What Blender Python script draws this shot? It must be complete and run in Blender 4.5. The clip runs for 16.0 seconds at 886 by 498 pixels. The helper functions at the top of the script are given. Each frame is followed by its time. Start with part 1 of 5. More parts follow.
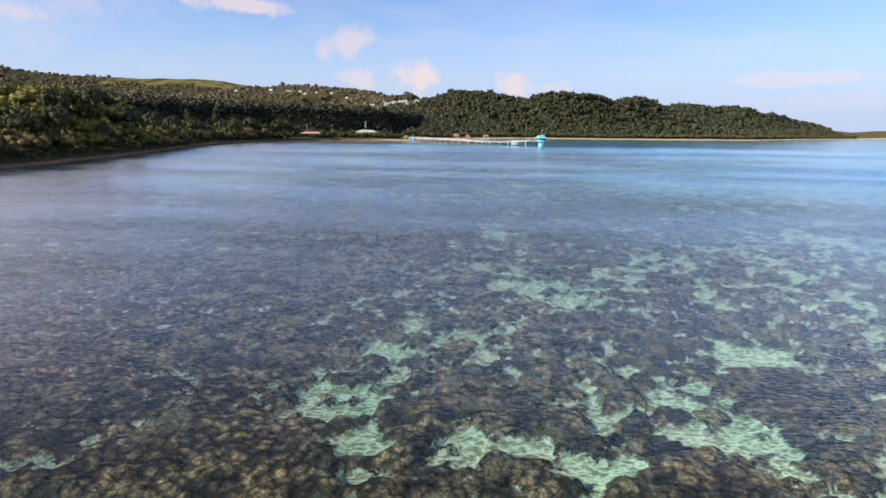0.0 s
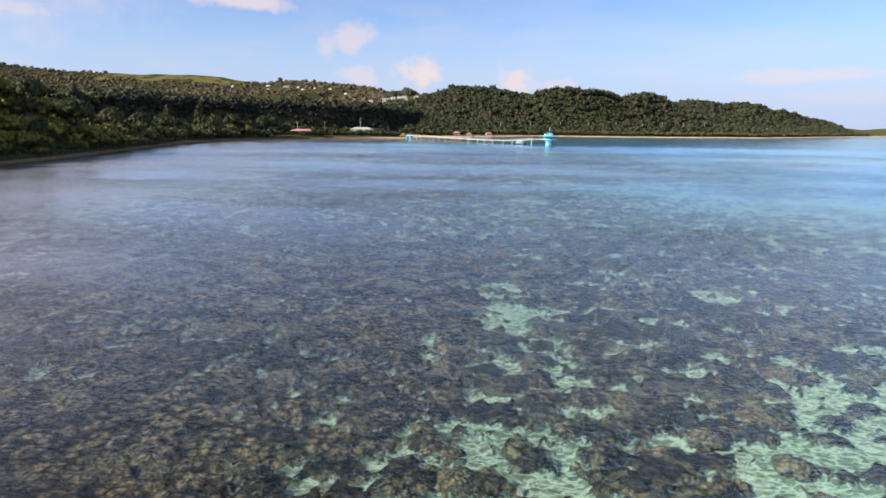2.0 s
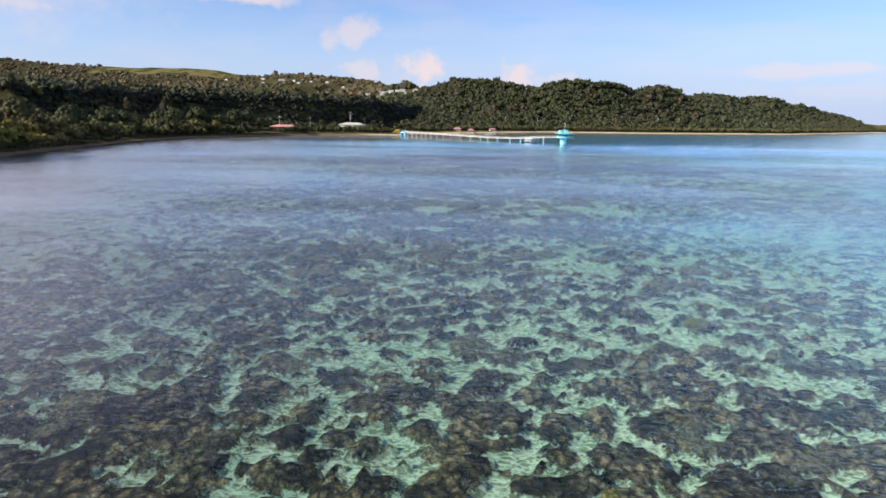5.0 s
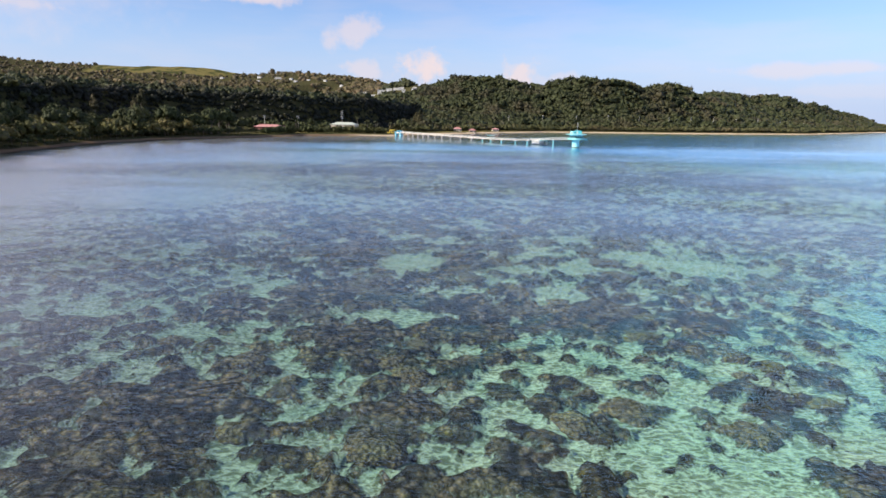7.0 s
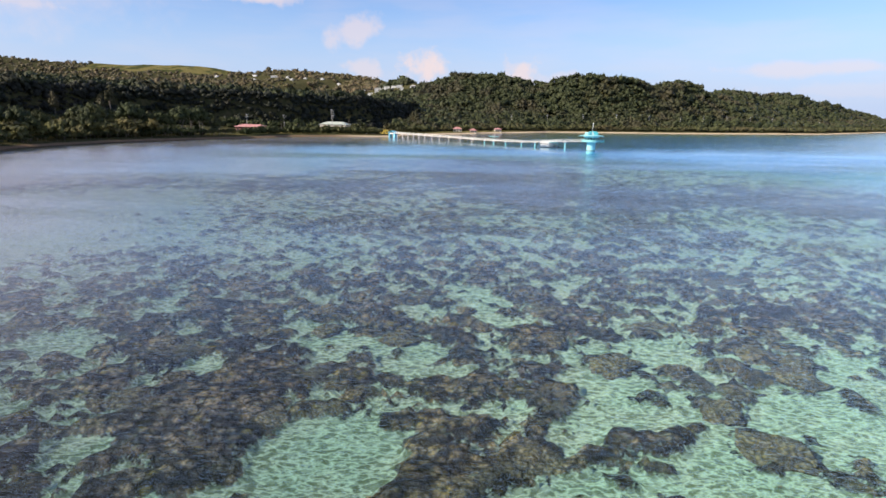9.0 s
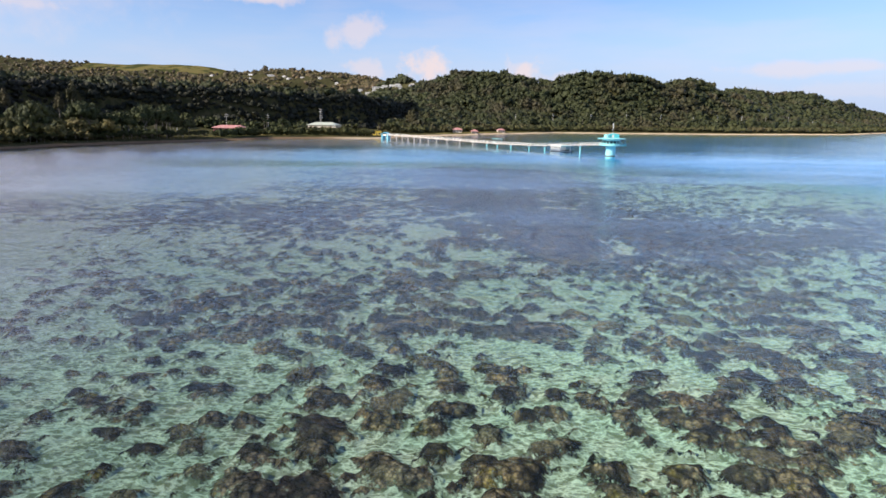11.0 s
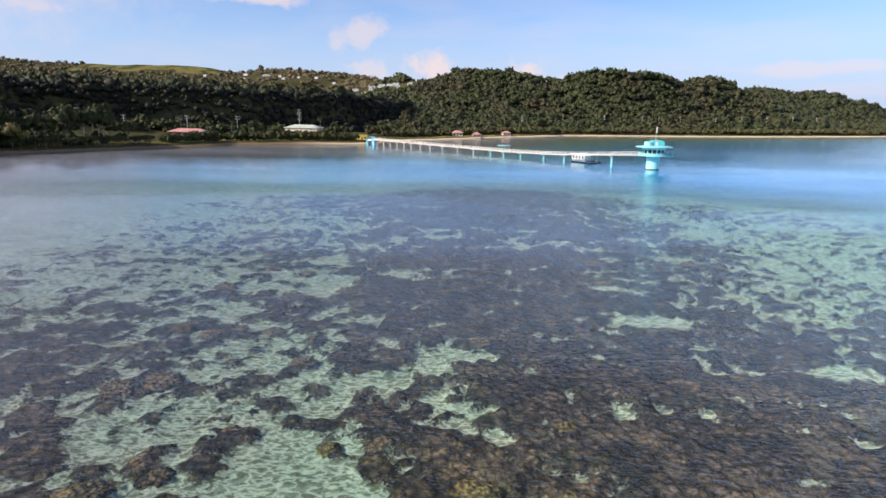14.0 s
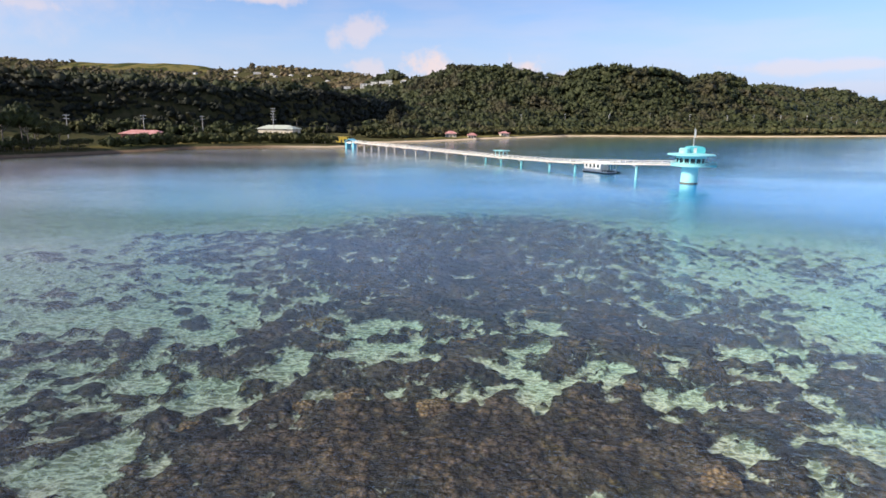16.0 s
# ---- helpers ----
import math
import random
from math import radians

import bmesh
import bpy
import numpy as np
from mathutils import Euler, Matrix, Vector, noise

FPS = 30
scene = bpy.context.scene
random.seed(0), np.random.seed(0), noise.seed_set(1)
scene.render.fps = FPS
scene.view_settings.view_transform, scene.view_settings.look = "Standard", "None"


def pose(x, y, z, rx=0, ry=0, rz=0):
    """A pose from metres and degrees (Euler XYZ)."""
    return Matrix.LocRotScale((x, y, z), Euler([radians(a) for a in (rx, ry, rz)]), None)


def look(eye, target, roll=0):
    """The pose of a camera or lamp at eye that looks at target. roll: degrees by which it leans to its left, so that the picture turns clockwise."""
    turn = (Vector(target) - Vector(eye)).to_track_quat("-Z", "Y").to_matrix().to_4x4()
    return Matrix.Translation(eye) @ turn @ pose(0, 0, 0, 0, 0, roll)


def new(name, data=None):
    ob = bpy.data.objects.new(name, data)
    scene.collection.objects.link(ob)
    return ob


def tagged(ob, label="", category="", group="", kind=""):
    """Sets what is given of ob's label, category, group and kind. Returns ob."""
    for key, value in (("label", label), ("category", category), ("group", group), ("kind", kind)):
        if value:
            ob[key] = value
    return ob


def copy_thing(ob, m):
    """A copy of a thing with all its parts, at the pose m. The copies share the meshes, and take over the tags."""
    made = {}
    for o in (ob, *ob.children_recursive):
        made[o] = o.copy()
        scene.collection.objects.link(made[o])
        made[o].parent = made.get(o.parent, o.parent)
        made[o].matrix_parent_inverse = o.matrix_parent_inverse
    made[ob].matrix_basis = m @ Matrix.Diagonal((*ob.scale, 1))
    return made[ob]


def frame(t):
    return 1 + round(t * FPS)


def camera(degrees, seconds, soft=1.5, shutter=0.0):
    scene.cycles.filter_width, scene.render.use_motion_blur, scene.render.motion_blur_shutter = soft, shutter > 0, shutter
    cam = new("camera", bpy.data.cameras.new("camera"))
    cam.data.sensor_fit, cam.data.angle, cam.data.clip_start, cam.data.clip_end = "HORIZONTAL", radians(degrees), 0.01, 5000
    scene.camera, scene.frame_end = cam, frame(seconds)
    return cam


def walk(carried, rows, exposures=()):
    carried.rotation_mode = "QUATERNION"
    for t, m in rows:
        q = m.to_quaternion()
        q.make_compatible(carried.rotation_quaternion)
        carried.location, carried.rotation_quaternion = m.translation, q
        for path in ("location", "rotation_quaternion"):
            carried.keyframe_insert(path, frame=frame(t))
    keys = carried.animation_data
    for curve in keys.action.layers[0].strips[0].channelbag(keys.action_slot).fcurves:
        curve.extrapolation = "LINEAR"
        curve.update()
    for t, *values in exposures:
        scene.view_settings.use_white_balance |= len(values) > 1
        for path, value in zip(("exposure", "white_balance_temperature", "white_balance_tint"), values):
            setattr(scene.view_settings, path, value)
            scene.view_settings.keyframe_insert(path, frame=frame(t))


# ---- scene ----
# Reef lagoon with an underwater observatory, its long footbridge and a wooded shore. Metres, z = 0 is the water.
cam = camera(72.8, 16.0, soft=1.6, shutter=0.0)
# seconds, x, y, z, yaw, pitch, roll
PATH = [
    (0.0, -0.52, 4.26, 18.22, 2.35, -11.53, 0.96),
    (0.5, -0.30, 15.85, 18.36, 2.39, -11.58, 0.98),
    (1.0, -0.10, 27.97, 18.48, 2.43, -11.65, 0.99),
    (1.5, 0.08, 40.47, 18.58, 2.46, -11.73, 1.00),
    (2.0, 0.25, 53.27, 18.67, 2.51, -11.83, 1.02),
    (2.5, 0.40, 66.25, 18.74, 2.54, -11.92, 1.03),
    (3.0, 0.52, 79.37, 18.79, 2.57, -12.04, 1.03),
    (3.5, 0.63, 92.55, 18.83, 2.63, -12.11, 1.04),
    (4.0, 0.71, 105.76, 18.86, 2.67, -12.19, 1.05),
    (6.5, 0.86, 171.47, 18.87, 2.87, -12.36, 1.05),
    (7.0, 0.84, 184.46, 18.86, 2.89, -12.37, 1.05),
    (7.5, 0.82, 197.41, 18.84, 2.91, -12.40, 1.05),
    (8.0, 0.79, 210.30, 18.83, 2.94, -12.41, 1.04),
    (8.5, 0.75, 223.14, 18.81, 2.97, -12.44, 1.04),
    (9.0, 0.72, 235.94, 18.80, 3.00, -12.44, 1.03),
    (11.5, 0.78, 299.33, 18.83, 3.20, -12.45, 0.97),
    (12.0, 0.87, 311.92, 18.86, 3.24, -12.42, 0.96),
    (12.5, 1.00, 324.49, 18.91, 3.32, -12.41, 0.94),
    (13.0, 1.19, 337.06, 18.97, 3.37, -12.40, 0.92),
    (13.5, 1.42, 349.64, 19.05, 3.47, -12.39, 0.90),
    (14.0, 1.73, 362.26, 19.14, 3.54, -12.36, 0.88),
    (14.5, 2.11, 374.94, 19.25, 3.63, -12.36, 0.86),
    (15.0, 2.56, 387.74, 19.38, 3.67, -12.37, 0.83),
    (15.5, 3.11, 400.69, 19.53, 3.67, -12.40, 0.81),
    (16.0, 3.77, 413.88, 19.70, 3.40, -12.48, 0.78),
]


def aim(x, y, z, yaw, pitch, roll):
    a, b = radians(yaw), radians(pitch)
    way = Vector((-math.sin(a) * math.cos(b), math.cos(a) * math.cos(b), math.sin(b)))
    return look((x, y, z), Vector((x, y, z)) + way * 10, roll)


walk(cam, [(row[0], aim(*row[1:])) for row in PATH])

# ---- sky, sun ----
SUN_TO = Vector((-0.80, -0.40, 0.52)).normalized()
scene.view_settings.exposure = 0.43

world = bpy.data.worlds.new("sky")
scene.world = world
world.use_nodes = True
wt = world.node_tree
wt.nodes.clear()


def nd(tree, kind, **sets):
    n = tree.nodes.new(kind)
    for key, value in sets.items():
        if key in n.inputs.keys():
            n.inputs[key].default_value = value
        else:
            setattr(n, key, value)
    return n


def link(tree, a, b):
    tree.links.new(a, b)


def mathn(tree, op, a, b=None, clamp=False):
    n = tree.nodes.new("ShaderNodeMath")
    n.operation, n.use_clamp = op, clamp
    for i, v in enumerate((a, b)):
        if v is None:
            continue
        if isinstance(v, (int, float)):
            n.inputs[i].default_value = v
        else:
            tree.links.new(v, n.inputs[i])
    return n.outputs[0]


def ranged(tree, v, a, b, c=0.0, d=1.0, smooth=True):
    n = tree.nodes.new("ShaderNodeMapRange")
    n.interpolation_type = "SMOOTHSTEP" if smooth else "LINEAR"
    tree.links.new(v, n.inputs["Value"])
    for key, value in (("From Min", a), ("From Max", b), ("To Min", c), ("To Max", d)):
        n.inputs[key].default_value = value
    return n.outputs["Result"]


def mixc(tree, f, a, b, blend="MIX"):
    n = tree.nodes.new("ShaderNodeMix")
    n.data_type, n.blend_type = "RGBA", blend
    for key, v in ((0, f), (6, a), (7, b)):
        if isinstance(v, (int, float)):
            n.inputs[key].default_value = v
        elif isinstance(v, tuple):
            n.inputs[key].default_value = (*v, 1) if len(v) == 3 else v
        else:
            tree.links.new(v, n.inputs[key])
    return n.outputs[2]


sky = nd(wt, "ShaderNodeTexSky", sky_type="NISHITA")
sky.sun_disc = False
sky.sun_elevation = math.asin(SUN_TO.z)
sky.sun_rotation = math.atan2(SUN_TO.x, SUN_TO.y)
sky.altitude, sky.air_density, sky.dust_density, sky.ozone_density = 10, 1.0, 0.3, 2.5
coord = nd(wt, "ShaderNodeTexCoord")
way = coord.outputs["Generated"]


def cloud(azimuth, elevation, wide, high, strength, ragged):
    """A cloud bank in the sky dome, at a compass direction in degrees."""
    a, e = radians(azimuth), radians(elevation)
    c = (math.sin(a) * math.cos(e), math.cos(a) * math.cos(e), math.sin(e))
    sub = nd(wt, "ShaderNodeVectorMath", operation="SUBTRACT")
    link(wt, way, sub.inputs[0])
    sub.inputs[1].default_value = c
    dots = []
    for axis, size in (((math.cos(a), -math.sin(a), 0), radians(wide)), ((0, 0, 1), radians(high)), ((math.sin(a), math.cos(a), 0), 0.6)):
        dot = nd(wt, "ShaderNodeVectorMath", operation="DOT_PRODUCT")
        link(wt, sub.outputs[0], dot.inputs[0])
        dot.inputs[1].default_value = axis
        v = mathn(wt, "DIVIDE", dot.outputs["Value"], size)
        dots.append(mathn(wt, "MULTIPLY", v, v))
    d = mathn(wt, "SQRT", mathn(wt, "ADD", mathn(wt, "ADD", dots[0], dots[1]), dots[2]))
    noisy = nd(wt, "ShaderNodeTexNoise", Scale=ragged, Detail=6.0, Roughness=0.6)
    link(wt, way, noisy.inputs["Vector"])
    d = mathn(wt, "ADD", d, mathn(wt, "MULTIPLY", mathn(wt, "SUBTRACT", noisy.outputs["Fac"], 0.5), 2.6))
    return mathn(wt, "MULTIPLY", ranged(wt, d, 1.05, 0.25), strength)


banks = [
    cloud(-5.4, 4.2, 2.6, 1.9, 0.85, 26), cloud(4.1, 4.2, 2.0, 1.9, 0.75, 28), cloud(-11.2, 7.4, 3.6, 1.5, 0.55, 20),
    cloud(-20.5, 9.8, 5.0, 0.9, 0.7, 20), cloud(-36.5, 7.7, 4.0, 1.0, 0.55, 20), cloud(29.0, 4.2, 11.0, 0.7, 0.45, 14),
    cloud(-10.4, 4.1, 2.2, 1.0, 0.5, 30), cloud(30.0, 2.5, 9.0, 0.7, 0.2, 16), cloud(7.5, 3.5, 3.0, 0.8, 0.35, 24),
    # Broad banks added mostly out of view; the left two brighten water reflections.
    cloud(-46.0, 13.0, 22.0, 10.0, 0.5, 6), cloud(-75.0, 16.0, 26.0, 8.0, 0.7, 7), cloud(140.0, 24.0, 30.0, 10.0, 0.5, 6),
]
cover = banks[0]
for b in banks[1:]:
    cover = mathn(wt, "MAXIMUM", cover, b)
graded = nd(wt, "ShaderNodeHueSaturation", Saturation=1.0, Value=1.0)
link(wt, mixc(wt, 1.0, sky.outputs[0], (0.86, 0.95, 1.22), "MULTIPLY"), graded.inputs["Color"])
veil = nd(wt, "ShaderNodeTexNoise", Scale=5.0, Detail=5.0, Roughness=0.55)
stretch = nd(wt, "ShaderNodeVectorMath", operation="MULTIPLY")
link(wt, way, stretch.inputs[0])
stretch.inputs[1].default_value = (1, 1, 5)
link(wt, stretch.outputs[0], veil.inputs["Vector"])
aloft = nd(wt, "ShaderNodeSeparateXYZ")
link(wt, way, aloft.inputs[0])
# The veil thickens above the visible sky, added to brighten the water's reflections.
thin = mathn(wt, "MULTIPLY", ranged(wt, veil.outputs["Fac"], 0.36, 0.70), mathn(wt, "MULTIPLY", ranged(wt, aloft.outputs["Z"], 0.20, 0.30, 0.14, 0.70), ranged(wt, aloft.outputs["Z"], 0.30, 0.45, 1.0, 0.35)))
cover = mathn(wt, "MAXIMUM", cover, thin)
split = nd(wt, "ShaderNodeSeparateXYZ")
link(wt, way, split.inputs[0])
haze = ranged(wt, split.outputs["Z"], 0.20, 0.0, 0.0, 0.95)
hazy = mixc(wt, haze, graded.outputs[0], (3.7, 4.5, 6.35))
painted = mixc(wt, cover, hazy, (6.6, 5.4, 5.3))
back = nd(wt, "ShaderNodeBackground", Strength=0.106)
link(wt, painted, back.inputs["Color"])
wout = nd(wt, "ShaderNodeOutputWorld")
link(wt, back.outputs[0], wout.inputs["Surface"])

sun_data = bpy.data.lights.new("sun", "SUN")
sun_data.energy, sun_data.angle, sun_data.color = 5.0, radians(0.6), (1.0, 0.90, 0.76)
sun = new("sun", sun_data)
sun.matrix_world = look(SUN_TO * 500, (0, 0, 0))
tagged(sun, "low warm morning sun", "light", kind="structure")


# ---- materials ----
def material(name):
    m = bpy.data.materials.new(name)
    m.use_nodes = True
    t = m.node_tree
    t.nodes.clear()
    out = t.nodes.new("ShaderNodeOutputMaterial")
    return m, t, out


def where(t, scale=(1, 1, 1)):
    g = t.nodes.new("ShaderNodeNewGeometry")
    n = nd(t, "ShaderNodeVectorMath", operation="MULTIPLY")
    link(t, g.outputs["Position"], n.inputs[0])
    n.inputs[1].default_value = scale
    return n.outputs[0]


def noisev(t, vec, scale, detail=4.0, rough=0.55, kind="Fac"):
    n = nd(t, "ShaderNodeTexNoise", Scale=scale, Detail=detail, Roughness=rough)
    link(t, vec, n.inputs["Vector"])
    return n.outputs[kind]


def bumped(t, height, strength, distance, normal=None):
    b = nd(t, "ShaderNodeBump", Strength=strength, Distance=distance)
    link(t, height, b.inputs["Height"])
    if normal is not None:
        link(t, normal, b.inputs["Normal"])
    return b.outputs["Normal"]


def painted_surface(name, colour, worn, rough=0.6, scale=1.0, metal=0.0, spread=0.10):
    """Paint, concrete or timber with stains at two scales, fine relief and a little change from piece to piece."""
    m, t, out = material(name)
    p = where(t)
    big, fine = noisev(t, p, 0.35 * scale, 5), noisev(t, p, 6 * scale, 4)
    info = t.nodes.new("ShaderNodeObjectInfo")
    c = mixc(t, ranged(t, big, 0.42, 0.72), colour, worn)
    c = mixc(t, mathn(t, "MULTIPLY", fine, 0.25), c, tuple(v * 0.6 for v in colour))
    hsv = nd(t, "ShaderNodeHueSaturation")
    link(t, c, hsv.inputs["Color"])
    link(t, ranged(t, info.outputs["Random"], 0, 1, 1 - spread, 1 + spread, False), hsv.inputs["Value"])
    b = nd(t, "ShaderNodeBsdfPrincipled", Roughness=rough, Metallic=metal)
    link(t, hsv.outputs[0], b.inputs["Base Color"])
    link(t, bumped(t, fine, 0.25, 0.02), b.inputs["Normal"])
    link(t, b.outputs[0], out.inputs[0])
    return m


def foliage(name, dark, light, dry, spread=1.0, grain=1.0):
    """Leaves: each clump takes its own green, with dry tips and leafy relief."""
    m, t, out = material(name)
    g = t.nodes.new("ShaderNodeNewGeometry")
    p = g.outputs["Position"]
    patch, fine = noisev(t, p, 0.02, 4), noisev(t, p, 1.1 * grain, 5, 0.7)
    rnd = g.outputs["Random Per Island"]
    c = mixc(t, ranged(t, rnd, 0.0, 1.0, 0.15, 0.75), dark, light)
    c = mixc(t, ranged(t, patch, 0.45, 0.68), c, dry)
    c = mixc(t, ranged(t, fine, 0.35, 0.72), mixc(t, 0.5, c, tuple(v * 0.45 for v in dark)), c)
    b = nd(t, "ShaderNodeBsdfPrincipled", Roughness=0.65)
    b.inputs["Specular IOR Level"].default_value = 0.25
    link(t, c, b.inputs["Base Color"])
    link(t, bumped(t, fine, 1.0, 0.5), b.inputs["Normal"])
    link(t, b.outputs[0], out.inputs[0])
    return m


LEAF = foliage("forest_leaves", (0.034, 0.044, 0.017), (0.088, 0.096, 0.034), (0.082, 0.068, 0.036))
LEAF_SHORE = foliage("beach_scrub_leaves", (0.042, 0.050, 0.018), (0.150, 0.145, 0.048), (0.115, 0.092, 0.042), grain=1.5)
LEAF_DRY = foliage("scrub_leaves", (0.072, 0.062, 0.030), (0.180, 0.142, 0.060), (0.205, 0.145, 0.075))
# Leaves this dark hold the cliff face's shade in their colour.
LEAF_CLIFF_SHADE = foliage("cliff_shade_leaves", (0.016, 0.020, 0.012), (0.034, 0.038, 0.018), (0.034, 0.030, 0.018))
LEAF_WEST = foliage("western_leaves", (0.046, 0.050, 0.016), (0.21, 0.19, 0.048), (0.20, 0.15, 0.05), grain=1.6)
# Brighter, yellower western leaves: sunlight on the headland put into the colour.
LEAF_SUNLIT = foliage("sunlit_leaves", (0.110, 0.110, 0.020), (0.34, 0.31, 0.050), (0.30, 0.24, 0.05), grain=1.6)
LEAF_NEAR = foliage("shore_leaves", (0.024, 0.036, 0.012), (0.100, 0.110, 0.030), (0.11, 0.10, 0.030), grain=2.0)
LEAF_GOLD = foliage("casuarina_needles", (0.055, 0.055, 0.022), (0.115, 0.105, 0.042), (0.12, 0.095, 0.045), grain=2.0)
PALM_LEAF = foliage("palm_fronds", (0.045, 0.065, 0.018), (0.12, 0.13, 0.045), (0.13, 0.115, 0.05), grain=2.0)
BARK = painted_surface("bark", (0.20, 0.17, 0.14), (0.11, 0.09, 0.07), 0.9, 2)
AQUA = painted_surface("aqua_paint", (0.30, 0.70, 0.70), (0.38, 0.72, 0.70), 0.55, 1, spread=0.03)
AQUA_DEEP = painted_surface("aqua_roof_paint", (0.10, 0.52, 0.56), (0.16, 0.58, 0.60), 0.5, 1, spread=0.03)
WHITE = painted_surface("white_paint", (0.78, 0.76, 0.72), (0.62, 0.60, 0.55), 0.6)
CONCRETE = painted_surface("weathered_concrete", (0.52, 0.49, 0.44), (0.36, 0.33, 0.29), 0.85)
PALE_DECK = painted_surface("sunbleached_deck", (0.66, 0.60, 0.53), (0.52, 0.47, 0.42), 0.85, 2)
STAIN = painted_surface("tide_stain", (0.10, 0.09, 0.06), (0.16, 0.13, 0.09), 0.8)
RED_ROOF = painted_surface("red_roof_sheet", (0.55, 0.24, 0.21), (0.64, 0.40, 0.36), 0.55)
PALE_ROOF = painted_surface("pale_green_roof", (0.50, 0.54, 0.44), (0.60, 0.60, 0.52), 0.6)
YELLOW = painted_surface("yellow_paint", (0.70, 0.50, 0.06), (0.60, 0.42, 0.08), 0.6)
BLUE = painted_surface("blue_paint", (0.12, 0.45, 0.62), (0.20, 0.52, 0.64), 0.6)
MAROON = painted_surface("maroon_wall", (0.20, 0.07, 0.06), (0.26, 0.11, 0.09), 0.8)
CREAM = painted_surface("cream_wall", (0.68, 0.60, 0.48), (0.56, 0.48, 0.38), 0.8)
DARK = painted_surface("dark_fittings", (0.03, 0.032, 0.035), (0.06, 0.055, 0.05), 0.5)
TIMBER = painted_surface("grey_timber", (0.36, 0.32, 0.27), (0.25, 0.22, 0.18), 0.85, 3)
METAL = painted_surface("galvanised_steel", (0.55, 0.55, 0.54), (0.40, 0.38, 0.35), 0.45, 2, 0.6)


def glass():
    m, t, out = material("dark_window_glass")
    b = nd(t, "ShaderNodeBsdfPrincipled", Roughness=0.08)
    b.inputs["Base Color"].default_value = (0.02, 0.035, 0.04, 1)
    link(t, bumped(t, noisev(t, where(t), 0.8), 0.05, 0.02), b.inputs["Normal"])
    link(t, b.outputs[0], out.inputs[0])
    return m


GLASS = glass()


def reef_material():
    """Pale sand, and coral where the mesh's coral value says so, with ragged edges, rubble and algae; crevice shade and
    caustics are painted in.
    """
    m, t, out = material("reef_bed")
    p = where(t)
    at = nd(t, "ShaderNodeAttribute", attribute_name="coral")
    edge = noisev(t, p, 1.3, 6, 0.7)
    tiny = noisev(t, p, 5.5, 4, 0.6)
    wide = noisev(t, p, 0.05, 4)
    hue = noisev(t, p, 0.33, 5, 0.6)
    k = mathn(t, "ADD", at.outputs["Fac"], mathn(t, "MULTIPLY", mathn(t, "SUBTRACT", edge, 0.5), 0.75))
    k = ranged(t, mathn(t, "ADD", k, mathn(t, "MULTIPLY", mathn(t, "SUBTRACT", tiny, 0.5), 0.45)), 0.40, 0.50)
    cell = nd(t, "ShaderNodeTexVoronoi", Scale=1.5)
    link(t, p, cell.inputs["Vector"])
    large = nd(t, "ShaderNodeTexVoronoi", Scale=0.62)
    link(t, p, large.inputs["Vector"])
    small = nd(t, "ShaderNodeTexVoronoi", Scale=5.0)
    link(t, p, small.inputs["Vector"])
    coral = mixc(t, ranged(t, hue, 0.36, 0.60), (0.120, 0.074, 0.050), (0.500, 0.310, 0.165))
    coral = mixc(t, ranged(t, wide, 0.48, 0.62), coral, mixc(t, ranged(t, hue, 0.4, 0.6), (0.140, 0.088, 0.066), (0.480, 0.305, 0.205)))
    coral = mixc(t, mathn(t, "MULTIPLY", ranged(t, noisev(t, p, 0.55, 3), 0.57, 0.68), 0.8), coral, (0.36, 0.24, 0.050))
    coral = mixc(t, mathn(t, "MULTIPLY", ranged(t, noisev(t, p, 1.5, 4, 0.65), 0.575, 0.66), 0.8), coral, (0.50, 0.45, 0.33))
    # Crevice shade painted near-black between the coral cells, at two sizes.
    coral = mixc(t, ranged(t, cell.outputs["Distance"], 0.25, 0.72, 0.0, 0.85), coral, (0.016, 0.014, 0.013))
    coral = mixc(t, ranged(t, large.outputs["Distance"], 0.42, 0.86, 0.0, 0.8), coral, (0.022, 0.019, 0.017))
    coral = mixc(t, mathn(t, "MULTIPLY", ranged(t, noisev(t, p, 0.42, 4, 0.6), 0.52, 0.64), 0.65), coral, (0.040, 0.033, 0.028))
    coral = mixc(t, mathn(t, "MULTIPLY", ranged(t, noisev(t, p, 0.21, 4, 0.6), 0.54, 0.66), 0.45), coral, (0.44, 0.31, 0.19))
    axes = t.nodes.new("ShaderNodeSeparateXYZ")
    link(t, p, axes.inputs[0])
    coral = mixc(t, ranged(t, axes.outputs["Y"], 350, 420, 0.0, 0.55), coral, (0.080, 0.072, 0.062))
    # The same painted crevice shade between the smallest cells.
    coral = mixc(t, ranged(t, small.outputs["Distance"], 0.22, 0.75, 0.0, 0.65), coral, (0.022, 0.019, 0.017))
    sand = mixc(t, ranged(t, noisev(t, p, 0.25, 5), 0.35, 0.7), (0.32, 0.315, 0.235), (0.20, 0.197, 0.145))
    sand = mixc(t, mathn(t, "MULTIPLY", ranged(t, noisev(t, p, 1.7, 5, 0.75), 0.43, 0.55), 0.85), sand, (0.12, 0.12, 0.068))
    # Net of thin pale lines: sunlight caustics painted into the sand colour.
    caustic = noisev(t, where(t, (1.0, 1.7, 1.0)), 1.0, 3)
    ridge = mathn(t, "SUBTRACT", 1.0, mathn(t, "MULTIPLY", mathn(t, "ABSOLUTE", mathn(t, "SUBTRACT", caustic, 0.5)), 13.0), True)
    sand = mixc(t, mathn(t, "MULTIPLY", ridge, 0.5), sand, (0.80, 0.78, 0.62))
